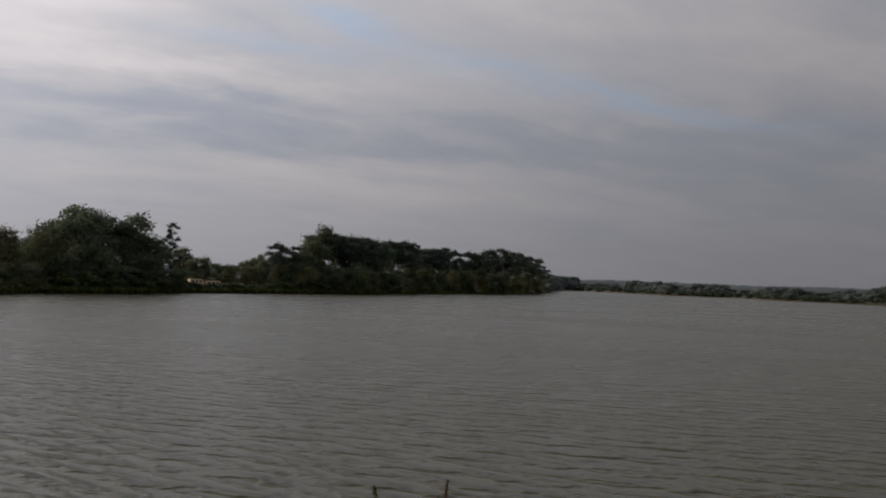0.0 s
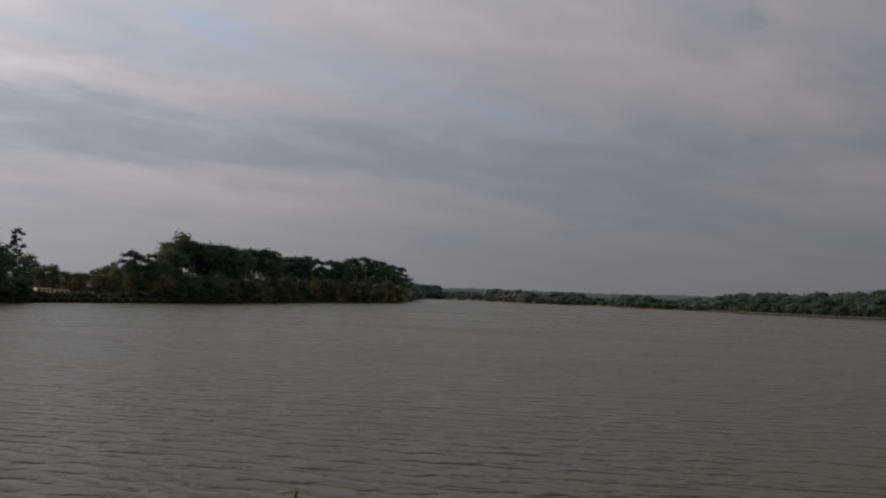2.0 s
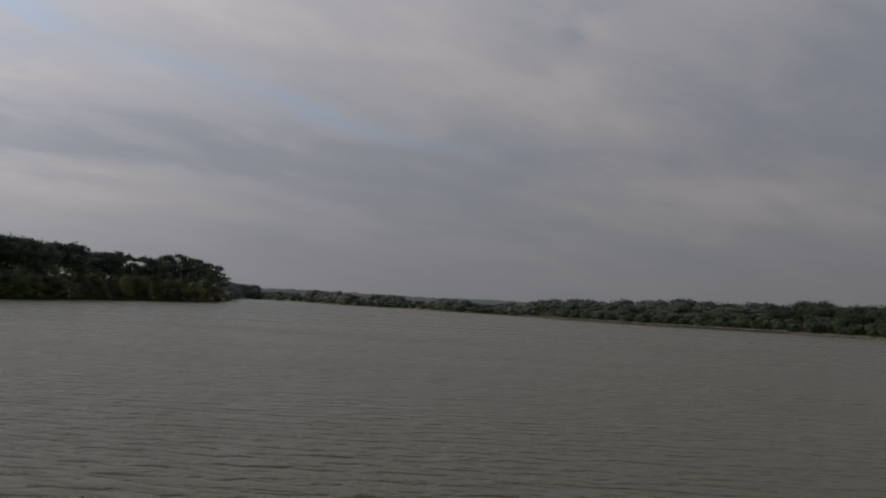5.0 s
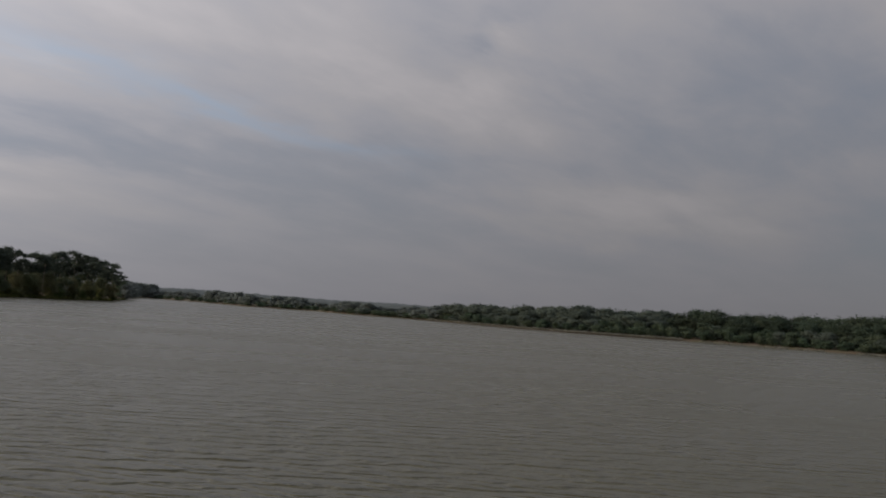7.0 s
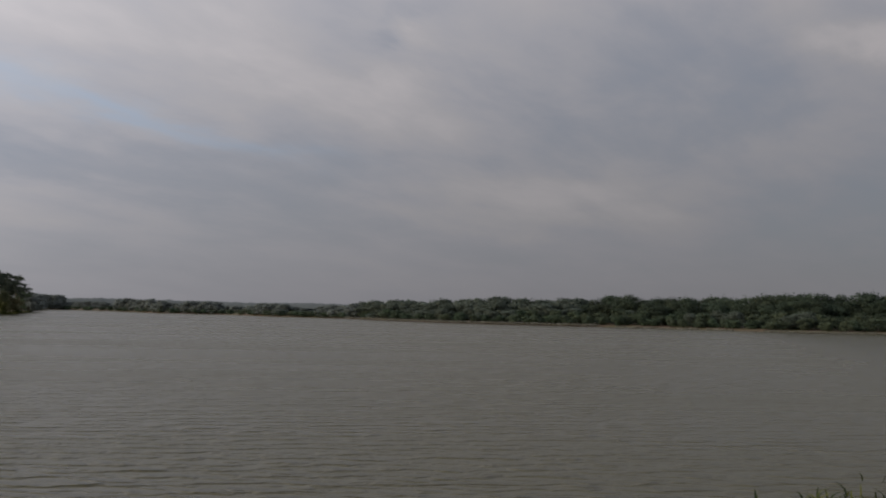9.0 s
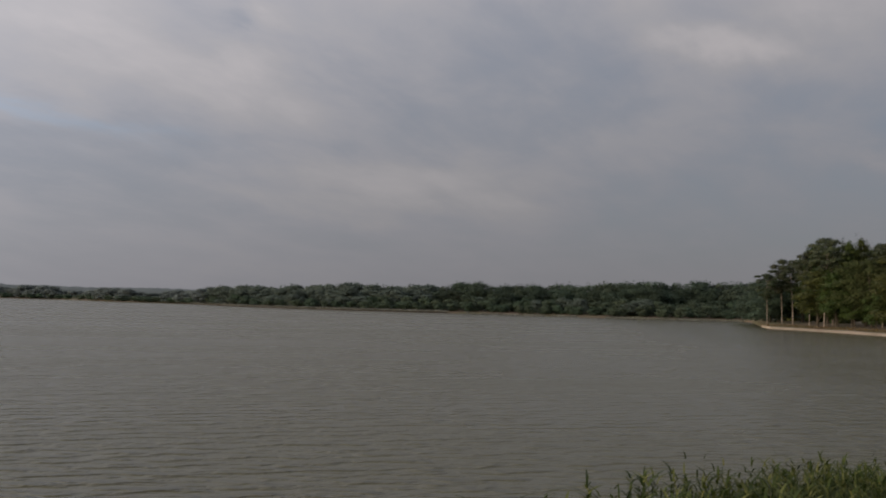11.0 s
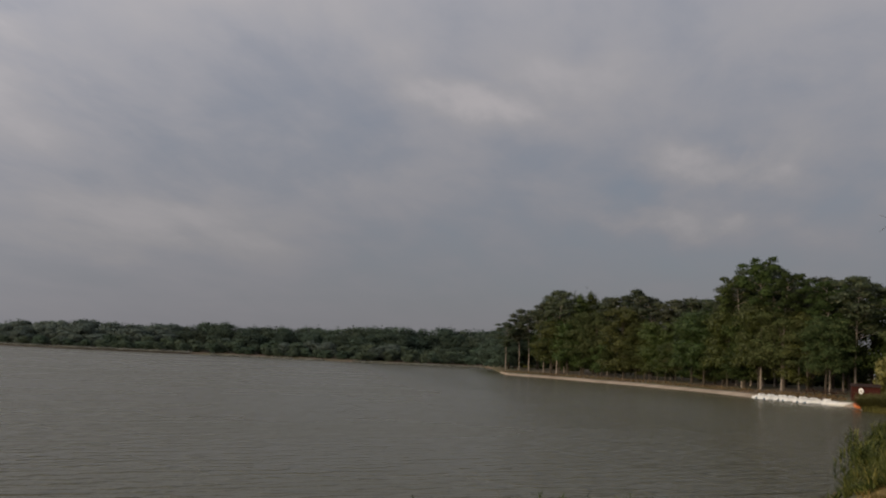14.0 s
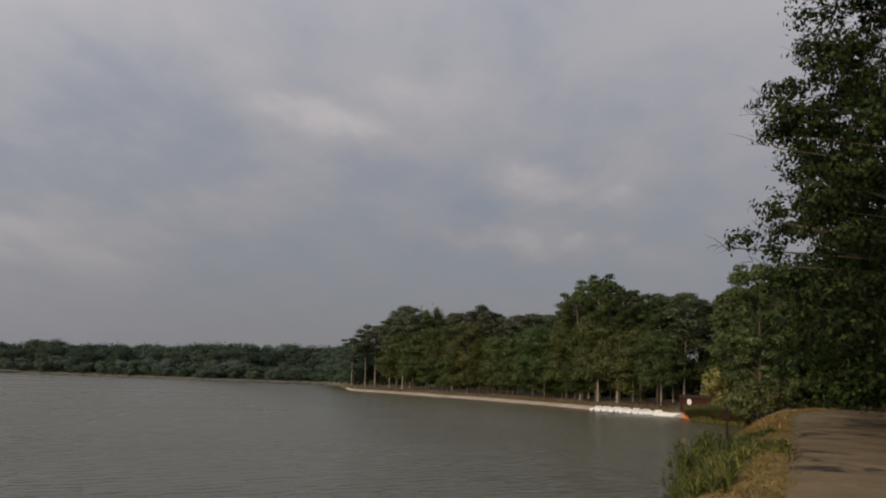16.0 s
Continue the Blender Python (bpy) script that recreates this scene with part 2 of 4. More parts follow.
def ground_material():
    m, t, p = material("meadow_and_forest_floor")
    pos = world_coords(t)
    fine, broad = noise_node(t, pos, 3.0, 6, 0.65), noise_node(t, pos, 0.11, 4)
    grass = ramp(t, fine, [(0.3, (0.035, 0.04, 0.014)), (0.55, (0.085, 0.08, 0.03)), (0.75, (0.16, 0.125, 0.05))])
    litter = ramp(t, fine, [(0.3, (0.05, 0.032, 0.02)), (0.6, (0.13, 0.085, 0.05)), (0.8, (0.20, 0.14, 0.085))])
    col = mix_color(t, ramp(t, broad, [(0.42, (0,) * 3), (0.6, (1,) * 3)]), grass, litter)
    link(t, col, p.inputs["Base Color"])
    p.inputs["Roughness"].default_value = 0.95
    bump(t, p, fine, 0.6, 0.05)
    return m


def sand_material():
    m, t, p = material("beach_sand")
    pos = world_coords(t)
    fine, broad = noise_node(t, pos, 4.0, 6, 0.6), noise_node(t, pos, 0.25, 4)
    f = math_node(t, "ADD", math_node(t, "MULTIPLY", fine, 0.4), math_node(t, "MULTIPLY", broad, 0.6))
    link(t, ramp(t, f, [(0.3, (0.17, 0.125, 0.085)), (0.5, (0.31, 0.245, 0.18)), (0.7, (0.44, 0.365, 0.28))]), p.inputs["Base Color"])
    p.inputs["Roughness"].default_value = 0.95
    bump(t, p, fine, 0.4, 0.03)
    return m


def path_material():
    m, t, p = material("worn_gravel_asphalt")
    pos = world_coords(t)
    fine = noise_node(t, pos, 14.0, 6, 0.7)
    broad = noise_node(t, pos, 0.5, 5, 0.6)
    streak = noise_node(t, mapped(t, pos, (0.5, 0.8, 1), (0, 0, 8)), 0.55, 7, 0.66, 0.6)
    f = math_node(t, "ADD", math_node(t, "MULTIPLY", fine, 0.35), math_node(t, "MULTIPLY", broad, 0.65))
    col = ramp(t, f, [(0.3, (0.078, 0.054, 0.026)), (0.5, (0.140, 0.101, 0.053)), (0.7, (0.21, 0.158, 0.088))])
    # Broken dark streaks, a little smoother than the gravel.
    streak_mask = ramp(t, streak, [(0.545, (0,) * 3), (0.59, (1.0,) * 3)])
    col = mix_color(t, streak_mask, col, (0.024, 0.018, 0.013))
    link(t, col, p.inputs["Base Color"])
    link(t, math_node(t, "SUBTRACT", 0.92, math_node(t, "MULTIPLY", streak_mask, 0.25)), p.inputs["Roughness"])
    p.inputs["Specular IOR Level"].default_value = 0.15
    bump(t, p, fine, 0.5, 0.015)
    return m


def water_material():
    m, t, p = material("turbid_lake_water")
    pos = world_coords(t)
    p.inputs["Base Color"].default_value = (0.074, 0.070, 0.036, 1)
    p.inputs["IOR"].default_value = 1.33
    wind = mapped(t, pos, (1, 1, 1), (0, 0, 22))

    def wavelets(turn, length, sharp, bend, shift):
        """Short-crested wind waves: broken bands with narrow crests, a given length apart."""
        w = t.nodes.new("ShaderNodeTexWave")
        w.wave_type, w.bands_direction, w.wave_profile = "BANDS", "Y", "SIN"
        w.inputs["Scale"].default_value = 0.314 / length
        w.inputs["Distortion"].default_value, w.inputs["Detail"].default_value = bend, 3.0
        w.inputs["Detail Scale"].default_value, w.inputs["Detail Roughness"].default_value = 0.55 / (0.314 / length), 0.55
        link(t, mapped(t, wind, (1, 1, 1), (0, 0, turn), (shift, shift * 0.7, 0)), w.inputs["Vector"])
        crest = math_node(t, "POWER", w.outputs["Fac"], sharp)
        gap = ramp(t, noise_node(t, mapped(t, wind, (0.7, 1, 1), (0, 0, turn), (shift, 4, 0)), 1.1 / length, 3, 0.55), [(0.42, (0.03,) * 3), (0.60, (1.0,) * 3)])
        return math_node(t, "MULTIPLY", crest, gap)

    h = math_node(t, "ADD", math_node(t, "MULTIPLY", wavelets(0, 0.85, 3.0, 5.0, 3.0), 0.145), math_node(t, "MULTIPLY", wavelets(20, 0.5, 2.5, 4.0, 8.0), 0.075))
    h = math_node(t, "ADD", h, math_node(t, "MULTIPLY", wavelets(-14, 1.4, 2.5, 4.0, 1.0), 0.09))
    chop = noise_node(t, mapped(t, wind, (0.55, 1.1, 1)), 6.5, 4, 0.6, 0.3)
    h = math_node(t, "ADD", h, math_node(t, "MULTIPLY", chop, 0.03))
    gust = ramp(t, noise_node(t, mapped(t, pos, (0.6, 1.0, 1)), 0.06, 3), [(0.3, (0.75,) * 3), (0.7, (1.05,) * 3)])
    # calmer in the lee of the headland
    place = t.nodes.new("ShaderNodeSeparateXYZ")
    link(t, pos, place.inputs[0])
    across = math_node(t, "DIVIDE", math_node(t, "ADD", math_node(t, "SUBTRACT", place.outputs[0], place.outputs[1]), 10.0), 40.0)
    lee = ramp(t, across, [(0.0, (1.0,) * 3), (0.25, (0.55,) * 3), (0.45, (0.55,) * 3), (0.75, (1.1,) * 3)])
    bump(t, p, math_node(t, "MULTIPLY", math_node(t, "MULTIPLY", h, gust), lee), 1.0, 1.0)
    # ruffled and smoother lanes, smoothest under the wooded bank
    lane = ramp(t, noise_node(t, mapped(t, wind, (0.25, 1.0, 1)), 0.07, 4, 0.55), [(0.35, (0.23,) * 3), (0.65, (0.31,) * 3)])
    link(t, math_node(t, "MULTIPLY", lane, ramp(t, across, [(0.60, (1.0,) * 3), (0.95, (0.62,) * 3)])), p.inputs["Roughness"])
    return m


TURF = grain_material("dry_turf", (0.07, 0.050, 0.018), (0.27, 0.185, 0.062), 5.0, 0.95, 0.6, 0.03, stain=(0.075, 0.062, 0.022))
MUD = grain_material("wet_shore_mud", (0.020, 0.017, 0.012), (0.055, 0.046, 0.034), 2.5, 0.8, 0.5, 0.03)
GROUND, SAND, PATH_MAT, WATER = ground_material(), sand_material(), path_material(), water_material()


# ---- mesh helpers ----
def mesh_object(name, verts, faces, mat, parent=None, label="", smooth=False):
    me = bpy.data.meshes.new(name)
    me.from_pydata([tuple(v) for v in verts], [], faces)
    me.materials.append(mat)
    if smooth:
        me.polygons.foreach_set("use_smooth", [True] * len(me.polygons))
    ob = new(name, me)
    ob.parent = parent
    if label:
        ob["label"] = label
    return ob


def leaf_object(name, centres, normals, sizes, rng, mat, parent=None, slender=0.55, far=False):
    """One mesh of many separate leaves: a folded rhombus each, or an uneven triangle on trees far off."""
    n = len(centres)
    normals = normals / (np.linalg.norm(normals, axis=1, keepdims=True) + 1e-9)
    rand = rng.normal(size=(n, 3))
    u = np.cross(normals, rand)
    u /= np.linalg.norm(u, axis=1, keepdims=True) + 1e-9
    v = np.cross(normals, u)
    s = sizes[:, None]
    k = 3 if far else 4
    verts = np.empty((n, k, 3))
    if far:
        verts[:, 0] = centres - u * s * 0.58
        verts[:, 1] = centres + u * s * 0.45 + v * s * (0.2 + 0.35 * rng.random((n, 1)))
        verts[:, 2] = centres + u * s * 0.30 * rng.random((n, 1)) - v * s * (0.2 + 0.35 * rng.random((n, 1)))
    else:
        verts[:, 0] = centres - u * s * 0.5
        verts[:, 1] = centres + v * s * 0.5 * slender + u * s * 0.08 * rng.normal(size=(n, 1)) + normals * s * 0.10
        verts[:, 2] = centres + u * s * 0.5 - normals * s * 0.08
        verts[:, 3] = centres - v * s * 0.5 * slender + normals * s * 0.10
    me = bpy.data.meshes.new(name)
    me.vertices.add(n * k)
    me.vertices.foreach_set("co", verts.reshape(-1))
    me.loops.add(n * k)
    me.loops.foreach_set("vertex_index", np.arange(n * k, dtype=np.int32))
    me.polygons.add(n)
    me.polygons.foreach_set("loop_start", np.arange(0, n * k, k, dtype=np.int32))
    me.materials.append(mat)
    me.update(calc_edges=True)
    ob = new(name, me)
    ob.parent = parent
    return ob


def tube(verts, faces, pts, radii, sides=7):
    """Adds a tapered tube along a line of points."""
    base = len(verts)
    pts = [Vector(p) for p in pts]
    for i, p in enumerate(pts):
        d = (pts[min(i + 1, len(pts) - 1)] - pts[max(i - 1, 0)]).normalized()
        a = d.orthogonal().normalized()
        b = d.cross(a)
        for k in range(sides):
            w = 2 * math.pi * k / sides
            verts.append(p + (a * math.cos(w) + b * math.sin(w)) * radii[i])
    for i in range(len(pts) - 1):
        for k in range(sides):
            q = base + i * sides
            faces.append((q + k, q + (k + 1) % sides, q + sides + (k + 1) % sides, q + sides + k))
    faces.append(tuple(base + (len(pts) - 1) * sides + k for k in range(sides)))


# ---- trees ----
def crown_points(rng, blobs, leaves, flat=1.0, inner=0.35, spray=1, loose=0.2, lumps=0.0):
    """Points and outward ways on the skins of the foliage masses, each (x, y, z, radius)."""
    leaves //= spray
    w = np.array([b[3] ** 2 for b in blobs])
    pick = rng.choice(len(blobs), size=leaves, p=w / w.sum())
    B = np.array(blobs)[pick]
    d = rng.normal(size=(leaves, 3))
    d /= np.linalg.norm(d, axis=1, keepdims=True)
    d[:, 2] = np.where(d[:, 2] < -0.45, -d[:, 2] * 0.6, d[:, 2])
    r = B[:, 3] * (1 - inner * rng.random(leaves) ** 1.6) * (1 + np.clip(0.12 * rng.normal(size=leaves), -0.2, 0.2))
    if lumps:                                   # boughs swell out of the larger masses
        for freq in (3.0, 3.8, 6.0, 7.5, 11.0):
            way, shift = rng.normal(size=3), rng.random(len(blobs))[pick] * 6.28
            way = way / np.linalg.norm(way)
            r = r * (1 + lumps * 1.6 / freq * np.cos(freq * (d @ way) * 1.6 + shift))
    p = B[:, :3] + d * r[:, None] * np.array([1, 1, flat])
    if spray > 1:                               # each twig end carries a spray of leaves
        p, d = np.repeat(p, spray, axis=0), np.repeat(d, spray, axis=0)
        step = rng.normal(size=p.shape) * loose
        p, d = p + step * np.array([1, 1, 0.55]), d + step / loose * 0.45
    return p, d + rng.normal(size=p.shape) * 0.28


def make_tree(name, seed, height, radius, base, leaves, leaf, leaf_mat, bark_mat, kind="broad", lean=0.0, blobs_n=40, girth=0.035, mass=1.0, inner=0.45, extra=(), flat=None, far=None, spray=1, loose=0.2, slender=0.55, lumps=0.0):
    """A tree: an Empty at its foot with a trunk with limbs, and a crown of many leaves."""
    rng = np.random.default_rng(seed)
    root = new(name)
    verts, faces, blobs = [], [], []
    bend = rng.normal(size=2) * 0.03 * height + np.array([lean * height, 0])
    top = 0.9 if kind == "pine" else 0.8

    def axis(f):
        return Vector((bend[0] * f * f, bend[1] * f * f, height * f))
    for i in range(blobs_n):
        a = rng.random() * 2 * math.pi
        g = (i + rng.random()) / blobs_n
        if kind == "broad":
            wide = max(0.0, 1 - abs((g - 0.40) / 0.72) ** 2.8) ** 0.5
            br = radius * (0.24 + 0.16 * rng.random()) * mass
            reach = max(0.0, radius * wide * (0.35 + 0.65 * rng.random() ** 0.6) - br * 0.75)
            z = height * (base + (1 - base) * g) - br * 0.8 * g + br * 0.4 * (1 - g)
        elif kind == "pine":
            br = radius * (0.30 + 0.18 * rng.random()) * mass
            reach = max(0.0, radius * (0.75 + 0.5 * math.sin(2.6 * g + 0.3)) * (0.2 + 0.8 * rng.random() ** 0.7) - br * 0.6)
            z = height * (base + (1 - base) * g ** 0.8) - br * 0.42 * g
        else:                                   # a shrub: down to the ground
            br = radius * (0.28 + 0.18 * rng.random()) * mass
            reach = max(0.0, radius * math.sqrt(1 - 0.75 * g * g) * rng.random() ** 0.5 - br * 0.6)
            z = height * (0.08 + 0.92 * g) - br * 0.8 * g
        c = axis(min(z / height, 1))
        x, y = c.x + math.cos(a) * reach, c.y + math.sin(a) * reach
        blobs.append((x, y, z, br))
        if i % (1 if kind == "pine" and leaf < 0.5 else 3 if blobs_n < 100 else 5) == 0:
            f0 = max(0.08, min(top, z / height - (0.16 if kind == "broad" else 0.05)))
            s, e = axis(f0), Vector((x, y, z))
            mid = s.lerp(e, 0.55) + Vector((0, 0, 0.04 * height if kind == "broad" else 0.01 * height))
            th = girth * height * 0.26 * (1.15 - f0)
            tube(verts, faces, [s, mid, e], [th, th * 0.6, th * 0.18], 3 if leaf > 0.5 else 5)
    for x, y, z, br in extra:                   # single limbs that reach further out
        blobs.append((x, y, z, br))
        s, e = axis(z / height * 0.8), Vector((x, y, z))
        tube(verts, faces, [s, s.lerp(e, 0.5) + Vector((0, 0, 0.3)), e, e + (e - s) * 0.04], [0.045, 0.03, 0.015, 0.006], 5)
        for _ in range(5):
            q = e + (e - s) * 0.1 * rng.random()
            w = (e - s).normalized() * (0.3 + 0.4 * rng.random()) + Vector(rng.normal(size=3) * 0.25)
            tube(verts, faces, [q, q + w * 0.5 + Vector((0, 0, 0.05)), q + w], [0.012, 0.008, 0.003], 3)
    tube(verts, faces, [Vector((0, 0, -0.3))] + [axis(f) for f in (0.02, 0.12, 0.3, 0.5, 0.65, top)],
         [girth * height * k for k in (0.72, 0.58, 0.46, 0.4, 0.32, 0.24, 0.06)], 8)
    mesh_object("trunk", verts, faces, bark_mat, root, smooth=True)
    p, d = crown_points(rng, blobs, leaves, flat or (0.42 if kind == "pine" else 0.9), inner, spray, loose, lumps)
    leaves = len(p)
    p[:, 2] *= height / np.quantile(p[:, 2], 0.9975)
    p[:, 2] = np.maximum(p[:, 2], 0.05)
    leaf_object("crown", p, d, leaf * (0.6 + 0.8 * rng.random(leaves)), rng, leaf_mat, root, slender, leaf > 0.3 if far is None else far)
    return root


PROTOS = {}


def proto(key, *args, **kw):
    """Notes a kind of tree, to be built when the first one is planted."""
    PROTOS[key] = [None, (args, kw), args[2], args[3]]


def plant(key, az, r, z, height, label, category, group, width=None, turn=0.0, name=None):
    """Sets one more of a kind of tree at a bearing and distance, grown to a height and a half-width."""
    ob, recipe, h0, r0 = PROTOS[key]
    k = height / h0
    w = k if width is None else width / r0
    m = Matrix.Translation(heading(az, r, z)) @ Matrix.Rotation(turn, 4, "Z") @ Matrix.Diagonal((w, w, k, 1))
    if ob:
        ob = copy_thing(ob, m)
        ob.matrix_basis = m
    else:
        ob = make_tree(*recipe[0], **recipe[1])
        ob.matrix_basis = m
        PROTOS[key][0] = ob
    return tagged(ob, label, category, group)


for i in range(4):
    proto(f"oak{i}", "oak_tree", 10 + i, 15, 4.6, 0.10 + 0.05 * i, 20000, 0.27, (OAK_LEAF, WOOD_LEAF, OAK_LEAF, SUNNY_LEAF)[i], OAK_BARK, blobs_n=34, mass=1.0, girth=0.024, far=True, spray=4, loose=0.28, lumps=0.45)
for i in range(3):
    proto(f"pine{i}", "pine_tree", 30 + i, 17, 3.6, 0.50, 6400, 0.32, PINE_LEAF, PINE_BARK, kind="pine", blobs_n=30, girth=0.014, mass=0.8, flat=0.55, lean=0.02 * (i - 1))
for i in range(3):
    proto(f"isle{i}", "lakeside_tree", 40 + i, 15, 5.0, 0.04, 4600, 0.54, (HAZED_ISLE_LEAF, HAZED_ISLE_LEAF, OLIVE_LEAF)[i], OAK_BARK, blobs_n=18, mass=1.3, inner=0.3, lumps=0.30)
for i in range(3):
    proto(f"islepine{i}", "lakeside_pine", 45 + i, 15, 4.4, 0.52, 3000, 0.50, HAZED_PINE_LEAF, PINE_BARK, kind="pine", blobs_n=12, girth=0.02, mass=1.15, flat=0.5, lumps=0.4, lean=0.03 * (i - 1))
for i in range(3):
    proto(f"far{i}", "woodland_tree", 50 + i, 14, 5.0, 0.02, 2900, 0.85, HAZED_FAR_LEAF, OAK_BARK, blobs_n=12, mass=1.5, inner=0.25, flat=0.9, lumps=0.24)
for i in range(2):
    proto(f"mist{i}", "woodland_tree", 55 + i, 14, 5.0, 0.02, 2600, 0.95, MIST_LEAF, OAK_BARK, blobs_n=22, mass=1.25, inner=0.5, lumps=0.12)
for i in range(2):
    proto(f"willow{i}", "willow_bush", 70 + i, 6, 4.0, 0.0, 1200, 0.62, WILLOW_LEAF, OAK_BARK, kind="shrub", blobs_n=12, mass=1.2, lumps=0.3)
for i in range(3):
    proto(f"shrub{i}", "shrub", 80 + i, 3.0, 2.0, 0.0, 1400, 0.42, OAK_LEAF, OAK_BARK, kind="shrub", blobs_n=20)
for i in range(3):
    proto(f"wood{i}", "wood_tree", 120 + i, 15, 5.0, 0.10, 9000, 0.38, WOOD_LEAF, OAK_BARK, blobs_n=24, mass=1.15, lumps=0.45)
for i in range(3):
    proto(f"deep{i}", "woodland_tree", 130 + i, 14, 5.0, 0.02, 3400, 0.62, HAZED_DEEP_LEAF, OAK_BARK, blobs_n=14, mass=1.45, inner=0.25, flat=0.95, lumps=0.26)
for i in range(2):
    proto(f"tall{i}", "tall_pine", 140 + i, 21, 3.0, 0.58, 5000, 0.32, WOOD_LEAF, PINE_BARK, kind="pine", blobs_n=30, girth=0.014, lean=0.05, mass=0.75, flat=0.85)
for i in range(2):
    proto(f"bush{i}", "leafy_bush", 150 + i, 3.0, 2.0, 0.0, 3800, 0.25, (SUNNY_LEAF, OAK_LEAF)[i], OAK_BARK, kind="shrub", blobs_n=26, mass=0.8)
proto("birch0", "birch_tree", 91, 15, 2.6, 0.28, 2600, 0.36, WILLOW_LEAF, PINE_BARK, blobs_n=30, girth=0.02, mass=0.85, inner=0.7, lumps=0.3)

# ---- ground, water, path ----
DAM_AZ = 82.0          # bearing of the dam and its path
# the far waterline: bearing, distance
SHORE = [(-95, 85), (-60, 105), (-24.8, 134), (-22.5, 146), (-20.5, 149), (-17.5, 158), (-15, 175), (-11.5, 190), (-4.9, 222), (0.5, 301), (3.2, 332), (5.5, 385), (6.16, 467),
         (6.4, 627), (6.9, 860), (8, 866), (9.6, 818), (11.3, 775), (13, 657), (16.3, 638), (19.7, 539), (22.9, 508), (24.6, 475), (26.2, 417), (29.3, 378), (32.4, 360), (35.8, 353),
         (39.1, 350), (42.2, 340), (46.4, 326), (51.1, 323), (54.7, 332), (55.9, 328), (56.2, 258), (56.7, 210), (59.4, 195), (62, 177), (64.4, 165), (69.4, 138), (70.7, 131),
         (72.6, 123), (74.4, 120), (75.9, 114), (76.3, 104), (77.9, 100), (79, 96), (80, 93)]
LAKE_A, LAKE_B = -95.0, 79.8


def shore(az):
    return float(np.interp(az, [s[0] for s in SHORE], [s[1] for s in SHORE]))


def near_shore(az):
    return 4.0 / max(0.03, math.sin(radians(DAM_AZ - az)))


def dam_height(s):
    """Height of the dam at s metres to the lake's side of the path's edge."""
    return float(np.interp(s, [-60, -20, -7, 0.9, 2.2, 4.0, 6.5], [0.9, 1.4, 1.88, 1.88, 1.35, 0.0, -1.2]))


def land_height(az, d):
    """Height of the far land d metres behind its waterline."""
    rise = float(np.interp(d, [0, 0.8, 3, 9, 30, 120, 5000], [0.0, 0.12, 0.32, 0.75, 1.1, 1.6, 4.0]))
    if 22.5 < az < 38.5:                        # a low earth bank at the water's edge
        rise = max(rise, float(np.interp(d, [0, 0.4, 1.5], [0.0, 0.42, 0.5])))
    return rise + 0.12 * noise.noise((d * 0.05, az * 0.6, 0)) * min(1, d / 10)


def ground_z(az, r):
    az = (az + 180) % 360 - 180
    if LAKE_A < az < LAKE_B and r > near_shore(az):
        return land_height(az, r - shore(az)) if r >= shore(az) else -1.2
    if r > 105:
        return dam_height(105 * math.sin(radians(DAM_AZ - az))) + land_height(az, r - 105)
    return dam_height(r * math.sin(radians(DAM_AZ - az)))


def build_ground():
    verts, faces, sand = [], [], []
    azs = [-180 + 1.0 * i for i in range(85)] + [-95 + 0.5 * i for i in range(1, 380)] + [95 + 1.0 * i for i in range(85)]
    azs = sorted(set(round(a, 2) for a in azs))
    near_f = [0.02 + 0.98 * (i / 26) ** 1.3 for i in range(27)]
    far_d = [0, 0.4, 0.9, 1.6, 2.6, 4, 6, 9, 13, 19, 28, 42, 65, 110, 200, 400, 900, 1900, 4000]
    for az in azs:
        lake = LAKE_A < az < LAKE_B
        rn = min(near_shore(az), shore(az) - 6) if lake else 99.0
        rf = shore(az) if lake else 105.0
        ring = [(f * rn, dam_height(f * rn * math.sin(radians(DAM_AZ - az)))) for f in near_f]
        if lake:
            ring[-1] = (rn, 0.0)
            ring += [(rn + (rf - rn) * f, -1.2) for f in (0.08, 0.5, 0.97)]
        else:
            z0 = ring[-1][1]
            ring += [(99 + 6 * f, z0) for f in (0.1, 0.5, 0.9)]
        z0 = 0.0 if lake else dam_height(105 * math.sin(radians(DAM_AZ - az)))
        ring += [(rf + d, z0 + land_height(az, d)) for d in far_d]
        for r, z in ring:
            p = heading(az, r, z)
            verts.append(p + Vector((0, 0, 0.05 * noise.noise((p.x * 0.6, p.y * 0.6, 0)) if r < 60 and z > 0.3 else 0)))
    n = len(verts) // len(azs)
    for i in range(len(azs)):
        j = (i + 1) % len(azs)
        for k in range(n - 1):
            faces.append((i * n + k, j * n + k, j * n + k + 1, i * n + k + 1))
            # sand along the bathing beach
            sand.append(1 if 56.2 <= azs[i] <= 76.0 and 29 <= k <= 34 else 2 if k == 30 or k == 29 else 0)
    ob = mesh_object("ground", verts, faces, GROUND, smooth=True)
    ob.data.materials.append(SAND)
    ob.data.materials.append(MUD)
    ob.data.polygons.foreach_set("material_index", sand)
    tagged(ob, "grassy dam bank and wooded lake shore with a sandy beach", "ground", kind="structure")


